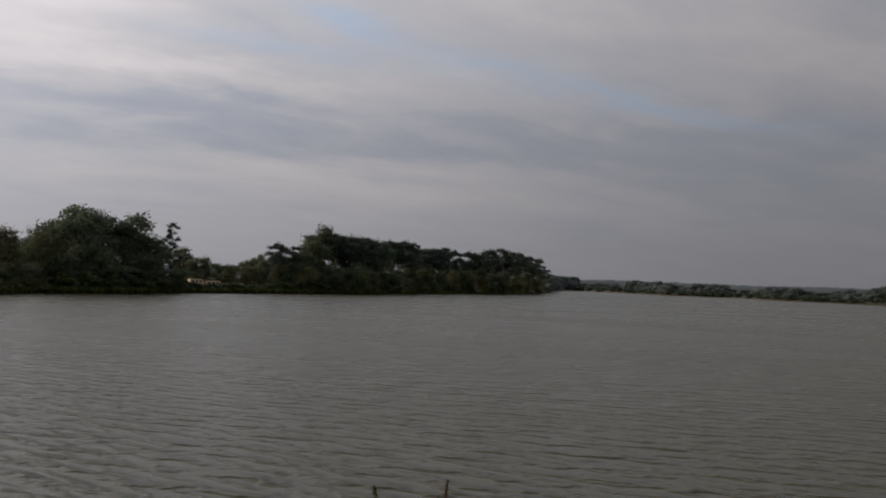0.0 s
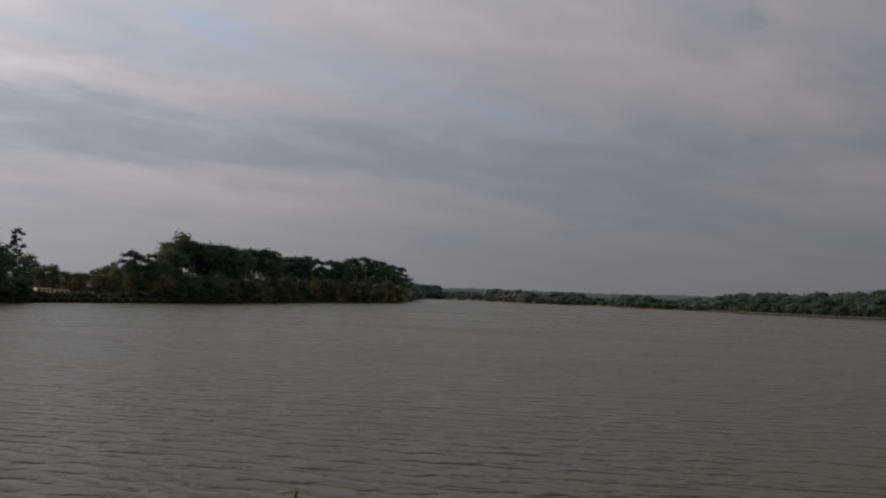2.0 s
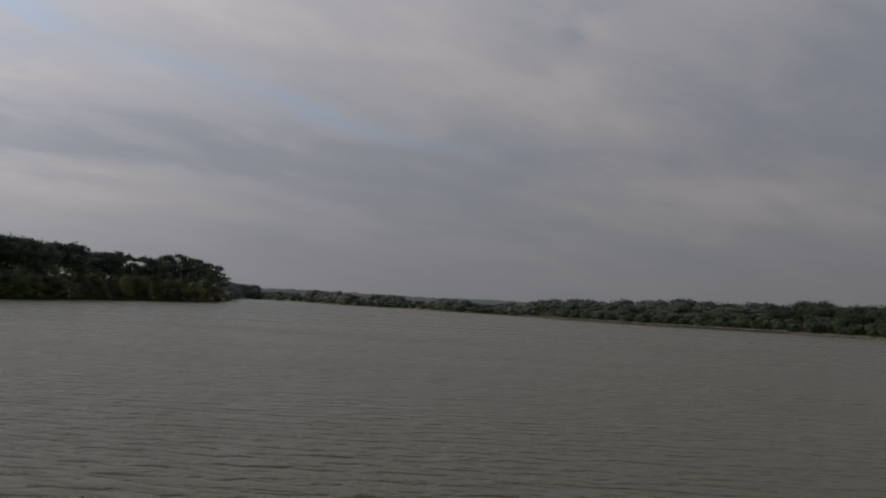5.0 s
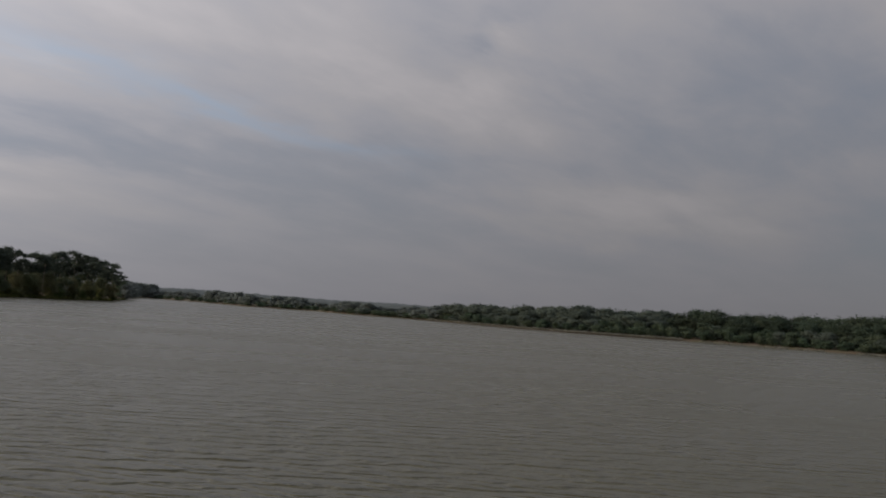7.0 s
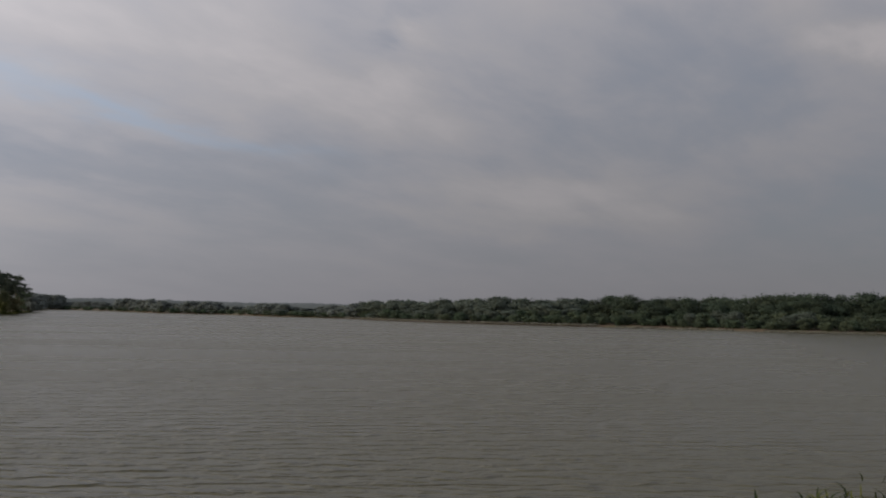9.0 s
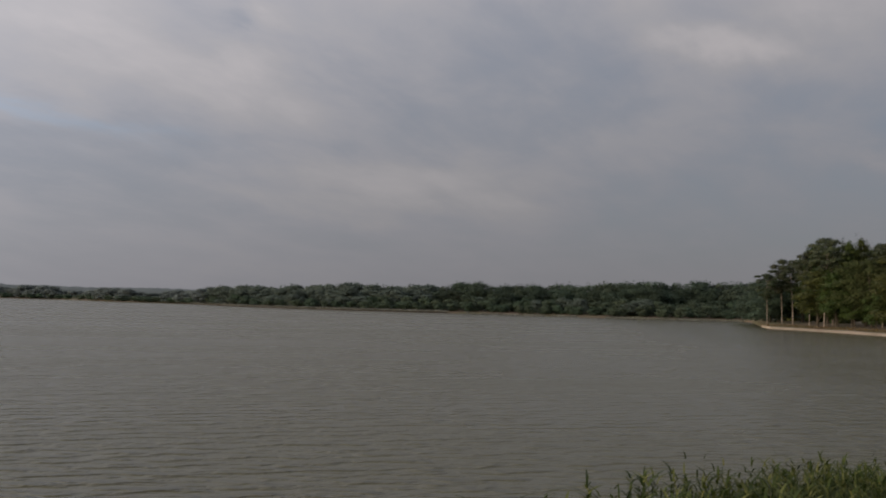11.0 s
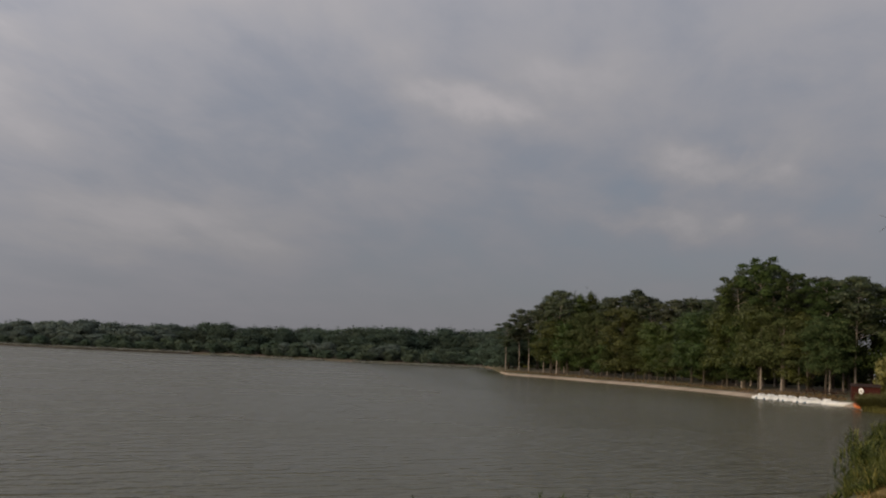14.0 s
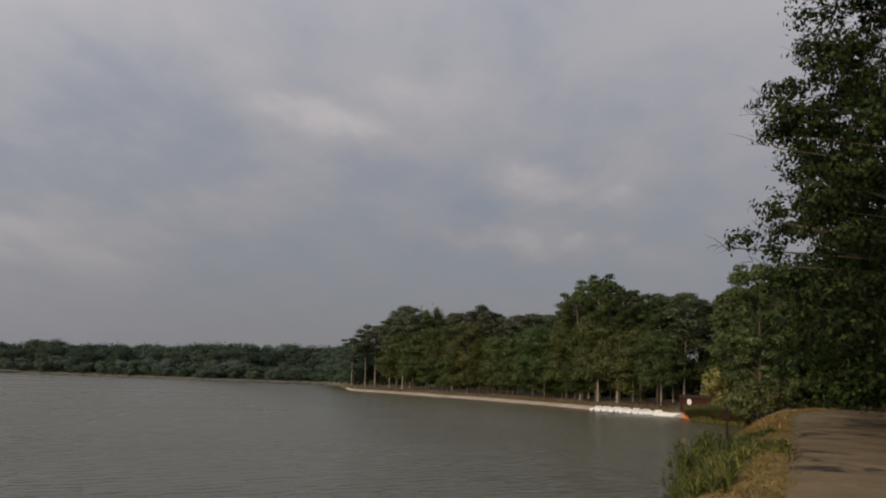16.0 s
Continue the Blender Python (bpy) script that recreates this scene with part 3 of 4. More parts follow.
def build_water():
    verts, faces = [], []
    rs = [3.0, 6, 12, 25, 50, 100, 200, 500, 1400]
    azs = [-100 + 2 * i for i in range(92)]
    for az in azs:
        for r in rs:
            verts.append(heading(az, r, 0))
    n = len(rs)
    for i in range(len(azs) - 1):
        for k in range(n - 1):
            faces.append((i * n + k, (i + 1) * n + k, (i + 1) * n + k + 1, i * n + k + 1))
    ob = mesh_object("water", verts, faces, WATER)
    tagged(ob, "grey-brown lake water with small wind ripples", "water", kind="structure")


def along_dam(d, s, z=None):
    """A place d metres along the dam and s metres to the lake's side of the path's edge."""
    f, l = heading(DAM_AZ, 1), heading(DAM_AZ - 90, 1)
    p = f * d + l * s
    p.z = dam_height(s) if z is None else z
    return p


def path_bend(d):
    """How far the path has swung off the dam's line after d metres, to the land side."""
    return 0.0 if d < 62 else 0.0042 * (d - 62) ** 2


def build_path():
    verts, faces = [], []
    cols = 9
    steps = [-30 + 1.5 * i for i in range(103)]
    for d in steps:
        for c in range(cols):
            s = float(np.interp(d, [30, 48, 70], [0.44, 0.27, 0.10])) * (1 - c / (cols - 1)) - 5.2 * c / (cols - 1) - path_bend(d)
            wob = (0.3 * noise.noise((d * 0.3, c * 3.1, 5)) + 0.12 * noise.noise((d * 1.1, c * 3.1, 9))) if c in (0, cols - 1) else 0
            crown = 0.05 * (1 - ((c - 4) / 4) ** 2)
            p = along_dam(d, s + wob)
            p.z = 1.9 + crown + 0.02 + 0.02 * noise.noise((d * 0.8, s * 0.8, 0))
            p.z -= 0.06 if c in (0, cols - 1) else 0
            verts.append(p)
    for i in range(len(steps) - 1):
        for c in range(cols - 1):
            faces.append((i * cols + c, i * cols + c + 1, (i + 1) * cols + c + 1, (i + 1) * cols + c))
    ob = mesh_object("path", verts, faces, PATH_MAT, smooth=True)
    tagged(ob, "worn brown gravel path with dark streaks", "path", kind="structure")


def build_verge():
    """Trampled dry turf between the path and the reeds."""
    verts, faces = [], []
    cols = 8
    steps = [2 + 0.8 * i for i in range(118)]
    for d in steps:
        for c in range(cols):
            s = 0.22 + 1.75 * c / (cols - 1)
            wob = 0.35 * noise.noise((d * 0.5, 3, 8)) if c == cols - 1 else 0.16 * noise.noise((d * 0.9, 5, 2)) if c == 0 else 0
            p = along_dam(d, s + wob)
            p += heading(DAM_AZ - 90, -path_bend(d))
            p.z += 0.045 + 0.02 * noise.noise((d * 1.5, s * 2.0, 4)) - (0.06 if c in (0, cols - 1) else 0)
            verts.append(p)
    for i in range(len(steps) - 1):
        for c in range(cols - 1):
            faces.append((i * cols + c, i * cols + c + 1, (i + 1) * cols + c + 1, (i + 1) * cols + c))
    ob = mesh_object("verge", verts, faces, TURF, smooth=True)
    tagged(ob, "dry golden turf verge between path and reeds", "verge", kind="structure")


build_ground()
build_water()
build_path()
build_verge()

# ---- the woods ----
rng = random.Random(4)


def skyline(table, az):
    return float(np.interp(az, [p[0] for p in table], [p[1] for p in table]))


def top_height(az, r, el):
    """Height over the ground of a tree whose top is seen at an elevation."""
    return EYE_Z + r * math.tan(radians(el)) - ground_z(az, r)


# the wooded headland behind the beach
HEADLAND = [(56.71, 2.22), (57.42, 3.03), (58.24, 3.03), (59.25, 3.68), (60.38, 4.14), (62.89, 3.95), (64.84, 4.29), (66.26, 3.79), (67.9, 3.94), (69.02, 3.8), (69.84, 4.75), (71.28, 6.1), (72.29, 5.4), (73.2, 4.57), (74.43, 5.18), (76.06, 5.21), (77.99, 5.46), (80.54, 6.16), (84.6, 5.43)]
PINE_LABEL = "Scots pine with a bare pale trunk and dark needles"
OAK_LABEL = "full-crowned green broadleaf tree at the edge of the wood"


def wood_row(table, a0, a1, step, back, depth, kinds, share, labels, group, low=0.86, spread=None, names=("tree",)):
    az = a0
    while az < a1:
        a = az + rng.uniform(-0.3, 0.3) * step
        r = shore(min(a, LAKE_B - 0.1)) + back + rng.uniform(0, depth)
        h = top_height(a, r, skyline(table, a)) * rng.uniform(low, 1.0) * share
        k = rng.choice(kinds)
        width = None if spread is None else spread * rng.uniform(0.8, 1.2)
        plant(k, a, r, ground_z(a, r) - 0.05, max(1.4 if k[0] == "s" else 3.0, h), labels[k.rstrip("0123456789")], "tree", group, width, rng.uniform(0, 6.28))
        az += step * rng.uniform(0.75, 1.25)


LABELS = {"mist": "distant haze-greyed tree on the low far shore", "oak": OAK_LABEL, "pine": PINE_LABEL, "far": "distant green woodland tree on the far shore",
          "isle": "dark broadleaf tree crowding the peninsula shore", "islepine": "dark flat-topped pine on the peninsula",
          "willow": "grey-green willow bush on the far bank", "shrub": "dense green shrub by the water", "wood": "tall green tree deep in the headland wood", "deep": "dark green tree in the far wood", "tall": "tall slender pine with a leaning pale trunk",
          "birch": "slender birch with thin yellowish foliage"}
G1 = "trees behind the beach"
OAKS, PINES = ["oak0", "oak1", "oak2", "oak3"], ["pine0", "pine1", "pine2"]
wood_row(HEADLAND, 56.9, 60.4, 0.75, 9, 14, PINES + ["wood1"], 1.0, LABELS, G1, 0.9, 3.6)
wood_row(HEADLAND, 59.2, 70, 1.15, 12, 6, OAKS, 0.86, LABELS, G1, 0.72, 4.6)
wood_row(HEADLAND, 59.6, 76.8, 0.8, 22, 8, PINES + ["wood0", "wood2"], 1.02, LABELS, G1, 0.93, 4.0)
wood_row(HEADLAND, 58.4, 80, 1.0, 36, 12, ["wood0", "wood1", "wood2"], 0.96, LABELS, G1, 0.9, 4.7)
wood_row(HEADLAND, 70, 75.3, 1.0, 13, 5, OAKS, 0.78, LABELS, G1, 0.55, 4.0)
wood_row(HEADLAND, 58.2, 77, 0.8, 52, 8, ["shrub0", "shrub1", "shrub2"], 0.22, LABELS, G1, 0.7, 3.6)
kept_seed = rng.getstate()
wood_row(HEADLAND, 60.6, 70.5, 0.85, 15, 5, OAKS, 0.5, LABELS, G1, 0.75, 2.8)
rng.setstate(kept_seed)
for key, az, el in (("tall0", 71.2, 6.27), ("tall1", 72.3, 5.55), ("tall1", 70.2, 5.3), ("tall0", 74.8, 5.2)):
    plant(key, az, shore(az) + 16, 0.8, top_height(az, shore(az) + 16, el), "tall slender pine with a leaning pale trunk above the beach", "tree", G1, 3.0, az)

# the peninsula across the water
PENINSULA = [(-26.52, 1.88), (-24.29, 2.09), (-23.07, 1.55), (-22.77, 2.33), (-21.96, 3.1), (-20.75, 3.45), (-19.42, 3.09), (-18.91, 2.86), (-18.1, 3.17), (-17.19, 3.02), (-16.67, 2.23), (-16.06, 2.33), (-15.55, 1.93), (-14.84, 1.06), (-13.0, 1.02), (-11.27, 1.13), (-10.05, 1.87), (-9.34, 1.35), (-8.72, 1.45), (-8.01, 2.57), (-7.41, 3.19), (-6.28, 2.64), (-4.85, 2.59), (-4.24, 2.28), (-2.91, 2.53), (-1.58, 2.08), (0.05, 2.03), (1.46, 1.86), (3.03, 2.14), (4.56, 1.96), (5.52, 1.71), (6.24, 1.21)]
G2 = "trees on the peninsula"
ISLE, IPINE = ["isle0", "isle1", "isle2"], ["islepine0", "islepine1", "islepine2"]
PENINSULA = [(a, e + (0.08 if a < -15 or -8.5 < a < -5 else 0.05)) for a, e in PENINSULA]
# two great round crowns and their neighbours
for key, az, back, el, wide in (("isle0", -20.9, 12, 3.55, 6.0), ("isle1", -17.7, 11, 3.28, 5.4), ("isle2", -24.6, 10, 2.2, 3.8), ("isle2", -22.6, 8, 2.1, 3.2), ("isle1", -19.3, 15, 3.1, 5.0), ("isle0", -22.3, 18, 2.7, 4.6)):
    r = shore(az) + back
    plant(key, az, r, ground_z(az, r) - 0.05, top_height(az, r, el), LABELS["isle"], "tree", G2, wide, az)
wood_row(PENINSULA, -26.4, -16.4, 0.9, 22, 8, ISLE, 0.9, LABELS, G2, 0.82, 4.6)
wood_row(PENINSULA, -26.2, -15.4, 0.8, 6, 3, ISLE, 0.55, LABELS, G2, 0.6, 3.0)
wood_row(PENINSULA, -8.4, -1, 0.55, 9, 8, IPINE + ["isle1"], 1.0, LABELS, G2, 0.9, 4.2)
wood_row(PENINSULA, -1, 6.0, 0.55, 8, 10, IPINE, 1.0, LABELS, G2, 0.92, 3.9)
wood_row(PENINSULA, -8.2, 0, 0.6, 20, 12, ISLE + ["islepine0"], 0.95, LABELS, G2, 0.85, 4.6)
wood_row(PENINSULA, 0, 5.9, 0.7, 20, 10, IPINE + ["isle0"], 0.86, LABELS, G2, 0.75, 4.0)
wood_row(PENINSULA, -8.2, 5.7, 0.6, 5, 4, ISLE, 0.55, LABELS, G2, 0.65, 3.4)
wood_row(PENINSULA, -2, 5.9, 0.6, 26, 6, ["isle0", "isle1"], 0.62, LABELS, G2, 0.8, 3.8)
for a0, a1 in ((-26, -14.6), (-12.4, 6.1)):
    wood_row(PENINSULA, a0, a1, 0.55, 3, 3, ["shrub0", "shrub1", "shrub2"], 0.26, LABELS, G2, 0.6, 2.4)
wood_row(PENINSULA, -15.2, -8.4, 0.5, 26, 10, ISLE, 0.98, LABELS, G2, 0.7, 2.6)
wood_row(PENINSULA, -11.6, -8.4, 0.6, 8, 6, ISLE, 0.9, LABELS, G2, 0.6, 2.6)
for key, az, back, el in (("islepine1", -10.0, 14, 2.0), ("islepine2", -9.5, 15, 1.7)):
    plant(key, az, shore(az) + back, 0.8, top_height(az, shore(az) + back, el), LABELS["islepine"], "tree", G2, 2.6, az)
wood_row(PENINSULA, -14.6, -12.2, 0.4, 3, 3, ["shrub0", "shrub1", "shrub2"], 0.2, LABELS, G2, 0.5, 1.8)
plant("birch0", -15.9, shore(-15.9) + 8, 0.8, top_height(-15.9, shore(-15.9) + 8, 2.85), LABELS["birch"] + " beside the big tree", "tree", G2, 2.0)

# the far shore
FAR = [(6.2, 0.62), (7.83, 0.57), (8.1, 0.38), (9.6, 0.41), (10.4, 0.47), (11.4, 0.49), (12.8, 0.49), (13.1, 0.44), (13.8, 0.39), (14.6, 0.39), (15.3, 0.44), (16.5, 0.38), (16.8, 0.32), (18.3, 0.34),
       (18.8, 0.42), (19.6, 0.38), (20.6, 0.31), (22.1, 0.29), (22.6, 0.37), (23.9, 0.35), (24.2, 0.52), (25.2, 0.65), (25.8, 0.73), (26.9, 0.73), (27.2, 0.64), (27.6, 0.75), (28.0, 0.67), (29, 0.79), (29.7, 0.87),
       (30.2, 0.8), (31.4, 0.95), (31.9, 1.04), (33, 1.05), (33.9, 0.85), (34.5, 1.01), (35.2, 0.9), (36.1, 1.04), (37.2, 1.04), (38.3, 0.97), (38.8, 1.05), (39.2, 1.24), (40.3, 1.33), (40.6, 1.23), (41.7, 1.05),
       (42.6, 1.2), (44.4, 1.24), (45, 1.34), (46.3, 1.23), (47.5, 1.44), (48.1, 1.37), (48.9, 1.54), (51, 1.53), (52, 1.5), (53, 1.64), (54.3, 1.56), (56, 1.63), (57.3, 1.88)]
G3 = "trees on the far shore"
FAR = [(a, e + (0.03 if a < 24 else 0.05)) for a, e in FAR]
FARS = ["far0", "far1", "far2"]
MISTS = ["mist0", "mist1"]
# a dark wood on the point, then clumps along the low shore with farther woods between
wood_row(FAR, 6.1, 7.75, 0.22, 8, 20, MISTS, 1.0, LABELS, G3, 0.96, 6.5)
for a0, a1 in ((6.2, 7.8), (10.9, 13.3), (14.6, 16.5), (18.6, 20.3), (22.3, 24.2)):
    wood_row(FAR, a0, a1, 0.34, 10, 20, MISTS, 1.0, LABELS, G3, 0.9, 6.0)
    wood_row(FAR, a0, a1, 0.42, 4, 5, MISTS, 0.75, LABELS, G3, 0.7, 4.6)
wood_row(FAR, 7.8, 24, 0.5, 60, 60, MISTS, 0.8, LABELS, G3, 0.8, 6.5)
wood_row(FAR, 7.8, 24, 0.45, 3, 6, ["willow0", "willow1"], 0.42, LABELS, G3, 0.6, 5.0)
DEEPS = ["deep0", "deep1", "deep2"]
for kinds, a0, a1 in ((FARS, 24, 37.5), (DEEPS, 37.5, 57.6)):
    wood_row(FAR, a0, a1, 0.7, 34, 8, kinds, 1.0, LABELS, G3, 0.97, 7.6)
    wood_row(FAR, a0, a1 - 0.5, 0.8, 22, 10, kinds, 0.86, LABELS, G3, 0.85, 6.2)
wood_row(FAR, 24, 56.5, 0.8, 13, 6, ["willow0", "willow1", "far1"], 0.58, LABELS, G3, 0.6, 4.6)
wood_row(FAR, 24, 56, 0.8, 6, 5, ["willow0", "willow1"], 0.36, LABELS, G3, 0.5, 3.4)


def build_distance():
    """Far woods across the plain, their haze painted in: a rolling canopy with uneven crowns."""
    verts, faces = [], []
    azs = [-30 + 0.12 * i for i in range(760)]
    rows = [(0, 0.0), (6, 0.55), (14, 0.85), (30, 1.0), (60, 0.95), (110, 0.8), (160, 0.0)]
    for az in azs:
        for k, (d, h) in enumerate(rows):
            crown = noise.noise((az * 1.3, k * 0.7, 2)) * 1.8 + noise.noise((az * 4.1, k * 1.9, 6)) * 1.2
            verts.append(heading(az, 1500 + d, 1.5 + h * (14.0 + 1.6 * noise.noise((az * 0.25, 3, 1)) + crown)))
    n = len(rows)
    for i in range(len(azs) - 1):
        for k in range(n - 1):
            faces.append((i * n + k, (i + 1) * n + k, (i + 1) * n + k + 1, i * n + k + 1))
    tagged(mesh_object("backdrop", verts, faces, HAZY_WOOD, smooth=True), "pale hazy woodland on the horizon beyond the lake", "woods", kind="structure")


# The pale blue-grey holds the haze of distance as base colour.
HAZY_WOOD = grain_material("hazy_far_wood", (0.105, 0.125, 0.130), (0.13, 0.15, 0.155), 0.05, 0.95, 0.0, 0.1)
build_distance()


# ---- the near bank ----
def blades(name, roots, heights, rng, mat, label, category, per=5, width=0.016, droop=0.45, lean=0.25, stem=True, short=1.0):
    """Reeds or grass as one mesh: each root has a stem and bent leaves."""
    verts, faces = [], []
    for (x, y, z), h in zip(roots, heights):
        for k in range(per):
            a = rng.random() * 2 * math.pi
            upright = stem and k == 0
            h0 = 0.0 if not stem else (0 if upright else max(0.0, h - 0.25 - 0.55 * rng.random()))
            ln = h * 0.96 if upright else (h * (0.8 + 0.5 * rng.random()) if not stem else short * (0.22 + 0.22 * rng.random()))
            out = (min(lean, 0.3) * 0.3 * rng.random() if upright else lean + droop * rng.random()) * ln
            w = width * (0.5 if upright else 0.8 + 0.5 * rng.random())
            dx, dy = math.cos(a), math.sin(a)
            nx, ny = -dy * w, dx * w
            b = len(verts)
            for f, g in ((0, 1.0), (0.4, 1.0), (0.75, 0.7)):
                q = out * f ** 1.7
                zz = z + h0 + ln * (f - (0 if upright else 0.35 * f * f * droop * 2))
                verts += [(x + dx * q + nx * g, y + dy * q + ny * g, zz), (x + dx * q - nx * g, y + dy * q - ny * g, zz)]
            q = out
            verts.append((x + dx * q, y + dy * q, z + h0 + ln * (1 - (0 if upright else 0.7 * droop))))
            faces += [(b, b + 1, b + 3, b + 2), (b + 2, b + 3, b + 5, b + 4), (b + 4, b + 5, b + 6)]
    ob = mesh_object(name, verts, faces, mat)
    return tagged(ob, label, category, kind="stuff")


def scatter(n, d0, d1, s0, s1, rng, clump=0.0, on=None):
    out = []
    while len(out) < n:
        d, s = d0 + (d1 - d0) * rng.random(), s0 + (s1 - s0) * rng.random()
        if clump and noise.noise((d * 0.7, s * 0.9, 3.0)) < clump * (rng.random() * 2 - 1):
            continue
        out.append(along_dam(d, s, None if on is None else max(on, dam_height(s))))
    return out


brng = np.random.default_rng(21)
f_d, f_l = heading(DAM_AZ, 1), heading(DAM_AZ - 90, 1)
# reeds at the foot of the dam
roots = scatter(3000, 3.4, 17.5, 3.2, 4.9, brng, 0.5, -0.15)


def reed_top(p):
    d = p.dot(f_d)
    return float(np.interp(d, [3.3, 4.6, 5.4, 7.4, 10.2, 14.4, 18], [2.06, 2.30, 2.42, 2.43, 2.25, 1.78, 1.3]))


blades("reed_bed", roots, [(reed_top(p) - p.z) * (0.78 + 0.2 * brng.random()) for p in roots], brng, REED_LEAF, "green reeds and sedges at the foot of the dam", "reeds", 13, 0.0085, 0.6, 0.9, short=0.42)
roots = scatter(3, 5.8, 6.6, 5.2, 5.8, brng, 0, -0.3)
blades("sparse_reeds", roots, [(2.55 if p.dot(f_d) < 3 else 2.2) + 0.15 * brng.random() for p in roots], brng, REED_LEAF, "a few thin reed tips standing in the water", "reeds", 4, 0.006, short=0.4)
roots = scatter(60, 6.0, 16, 3.8, 4.9, brng, 0, -0.15)
blades("reed_spikes", roots, [reed_top(p) - p.z + 0.04 for p in roots], brng, REED_LEAF, "tall reed spikes above the reed bed", "reeds", 5, 0.007, short=0.35)


def make_plume(az, r, top, seed, lean):
    """One flowering reed: a stalk, bent leaves and a feathery plume."""
    rng = np.random.default_rng(seed)
    root = new("flowering_reed")
    foot = heading(az, r, -0.2)
    root.matrix_basis = Matrix.Translation(foot)
    h = top + 0.2
    tip = Vector((lean * 0.10, 0.03, h - 0.16))
    verts, faces = [], []
    tube(verts, faces, [(0, 0, 0), (0.01, 0, h * 0.5), tip], [0.006, 0.005, 0.003], 6)
    mesh_object("stalk", verts, faces, DRY_GRASS, root, smooth=True)
    for k in range(3):
        a, z0 = rng.random() * 6.28, h * (0.55 + 0.12 * k)
        ln = 0.3 + 0.15 * rng.random()
        line = [Vector((math.cos(a) * ln * f, math.sin(a) * ln * f, z0 + ln * (0.75 * f - 0.8 * f * f))) for f in (0, 0.3, 0.6, 0.85, 1.0)]
        across = Vector((-math.sin(a), math.cos(a), 0))
        v, f = [], []
        for q, w in zip(line, (0.006, 0.010, 0.009, 0.005, 0.001)):
            v += [q - across * w, q + Vector((0, 0, -w * 0.5)), q + across * w]
        for i in range(4):
            f += [(3 * i, 3 * i + 1, 3 * i + 4, 3 * i + 3), (3 * i + 1, 3 * i + 2, 3 * i + 5, 3 * i + 4)]
        mesh_object("leaf", v, f, REED_LEAF, root)
    n = 150
    along = rng.random(n)
    side = rng.normal(size=(n, 3)) * 0.009 * (1.2 - along)[:, None]
    centres = np.array(tip) + np.outer(along, (lean * 0.09, 0.02, 0.15 - 0.05 * abs(lean))) + side
    leaf_object("plume", centres, rng.normal(size=(n, 3)), 0.022 * (0.6 + 0.8 * rng.random(n)), rng, PLUME, root, 0.3)
    return tagged(root, "single flowering reed with a brown plume in the water", "reed", "flowering reeds")


PLUME = leaf_material("reed_plume", (0.075, 0.062, 0.028), (0.13, 0.105, 0.048), (0.20, 0.16, 0.08))
for k, (az, r, top, lean) in enumerate(((0.25, 5.6, 2.46, 0.15), (0.6, 5.6, 2.38, -0.3), (-3.1, 5.6, 2.42, -0.2))):
    make_plume(az, r, top, 300 + k, lean)
# the reed clump where the bank comes into view
roots = [p for p in scatter(2600, 17, 42, 0.8, 4.3, brng, 0.3) if 1.25 + 1.0 * noise.noise((p.x * 0.25, 1, 0)) < p.dot(f_l) < min((0.106 + 0.02 * noise.noise((p.x * 0.5, p.y * 0.5, 3)) + 0.012 * brng.normal()) * p.dot(f_d), 3.9 + 0.6 * noise.noise((p.x * 0.3, 7, 0)))]
blades("bank_reeds", roots, [min(EYE_Z - (0.047 + 0.053 * max(0.0, min(1.0, (28 - p.length) / 5)) - 0.020 * noise.noise((p.x * 1.1, p.y * 2.2, 4))) * p.length - p.z, max(0.4, (2.15 - p.z) * (0.8 + 1.2 * noise.noise((p.x * 0.6, p.y * 1.1, 2))))) * (0.7 + 0.3 * brng.random()) for p in roots], brng, BANK_LEAF, "tall dark-green reed clump on the dam bank", "reeds", 11, 0.015, 0.6, 0.6, short=0.9)
roots = scatter(260, 25.5, 31, 0.25, 1.6, brng)
blades("bank_grass", roots, [0.12 + 0.2 * brng.random() for p in roots], brng, BANK_LEAF, "green grass tongue reaching the edge of the path", "grass", 7, 0.014, stem=False)
roots = [p for p in scatter(700, 17, 28, 1.2, 3.4, brng, 0.3) if p.dot(f_l) < (0.10 + 0.015 * brng.normal()) * p.dot(f_d)]
blades("bank_grass", roots, [0.25 + 0.35 * brng.random() for p in roots], brng, BANK_LEAF, "rough green grass on the dam slope", "grass", 6, 0.014, stem=False)
# dry grass along the path
roots = scatter(4600, 10, 42, 0.3, 2.1, brng, 0.6) + scatter(200, 12, 60, 0.0, 0.35, brng, 0.8, 1.9)
blades("dry_verge", roots, [(0.05 if p.dot(f_l) < 0.6 else 0.09) + 0.12 * brng.random() ** 2 for p in roots], brng, DRY_GRASS, "dry yellow grass along the edge of the path", "grass", 6, 0.006, 0.5, 0.45, stem=False)
roots = scatter(2000, 42, 94, 0.4, 3.2, brng, 0.6)
roots = [p + f_l * -path_bend(p.dot(f_d)) for p in roots]
blades("dry_verge", roots, [0.15 + 0.3 * brng.random() for p in roots], brng, DRY_GRASS, "dry yellow grass on the dam further along", "grass", 5, 0.016, 0.5, 0.4, stem=False)
roots = scatter(1000, 30, 96, -7.6, -5.1, brng, 0.6)
roots = [p + f_l * -path_bend(p.dot(f_d)) for p in roots]
blades("dry_verge", roots, [0.15 + 0.25 * brng.random() for p in roots], brng, DRY_GRASS, "dry grass under the trees beside the path", "grass", 5, 0.03, stem=False)
roots = []
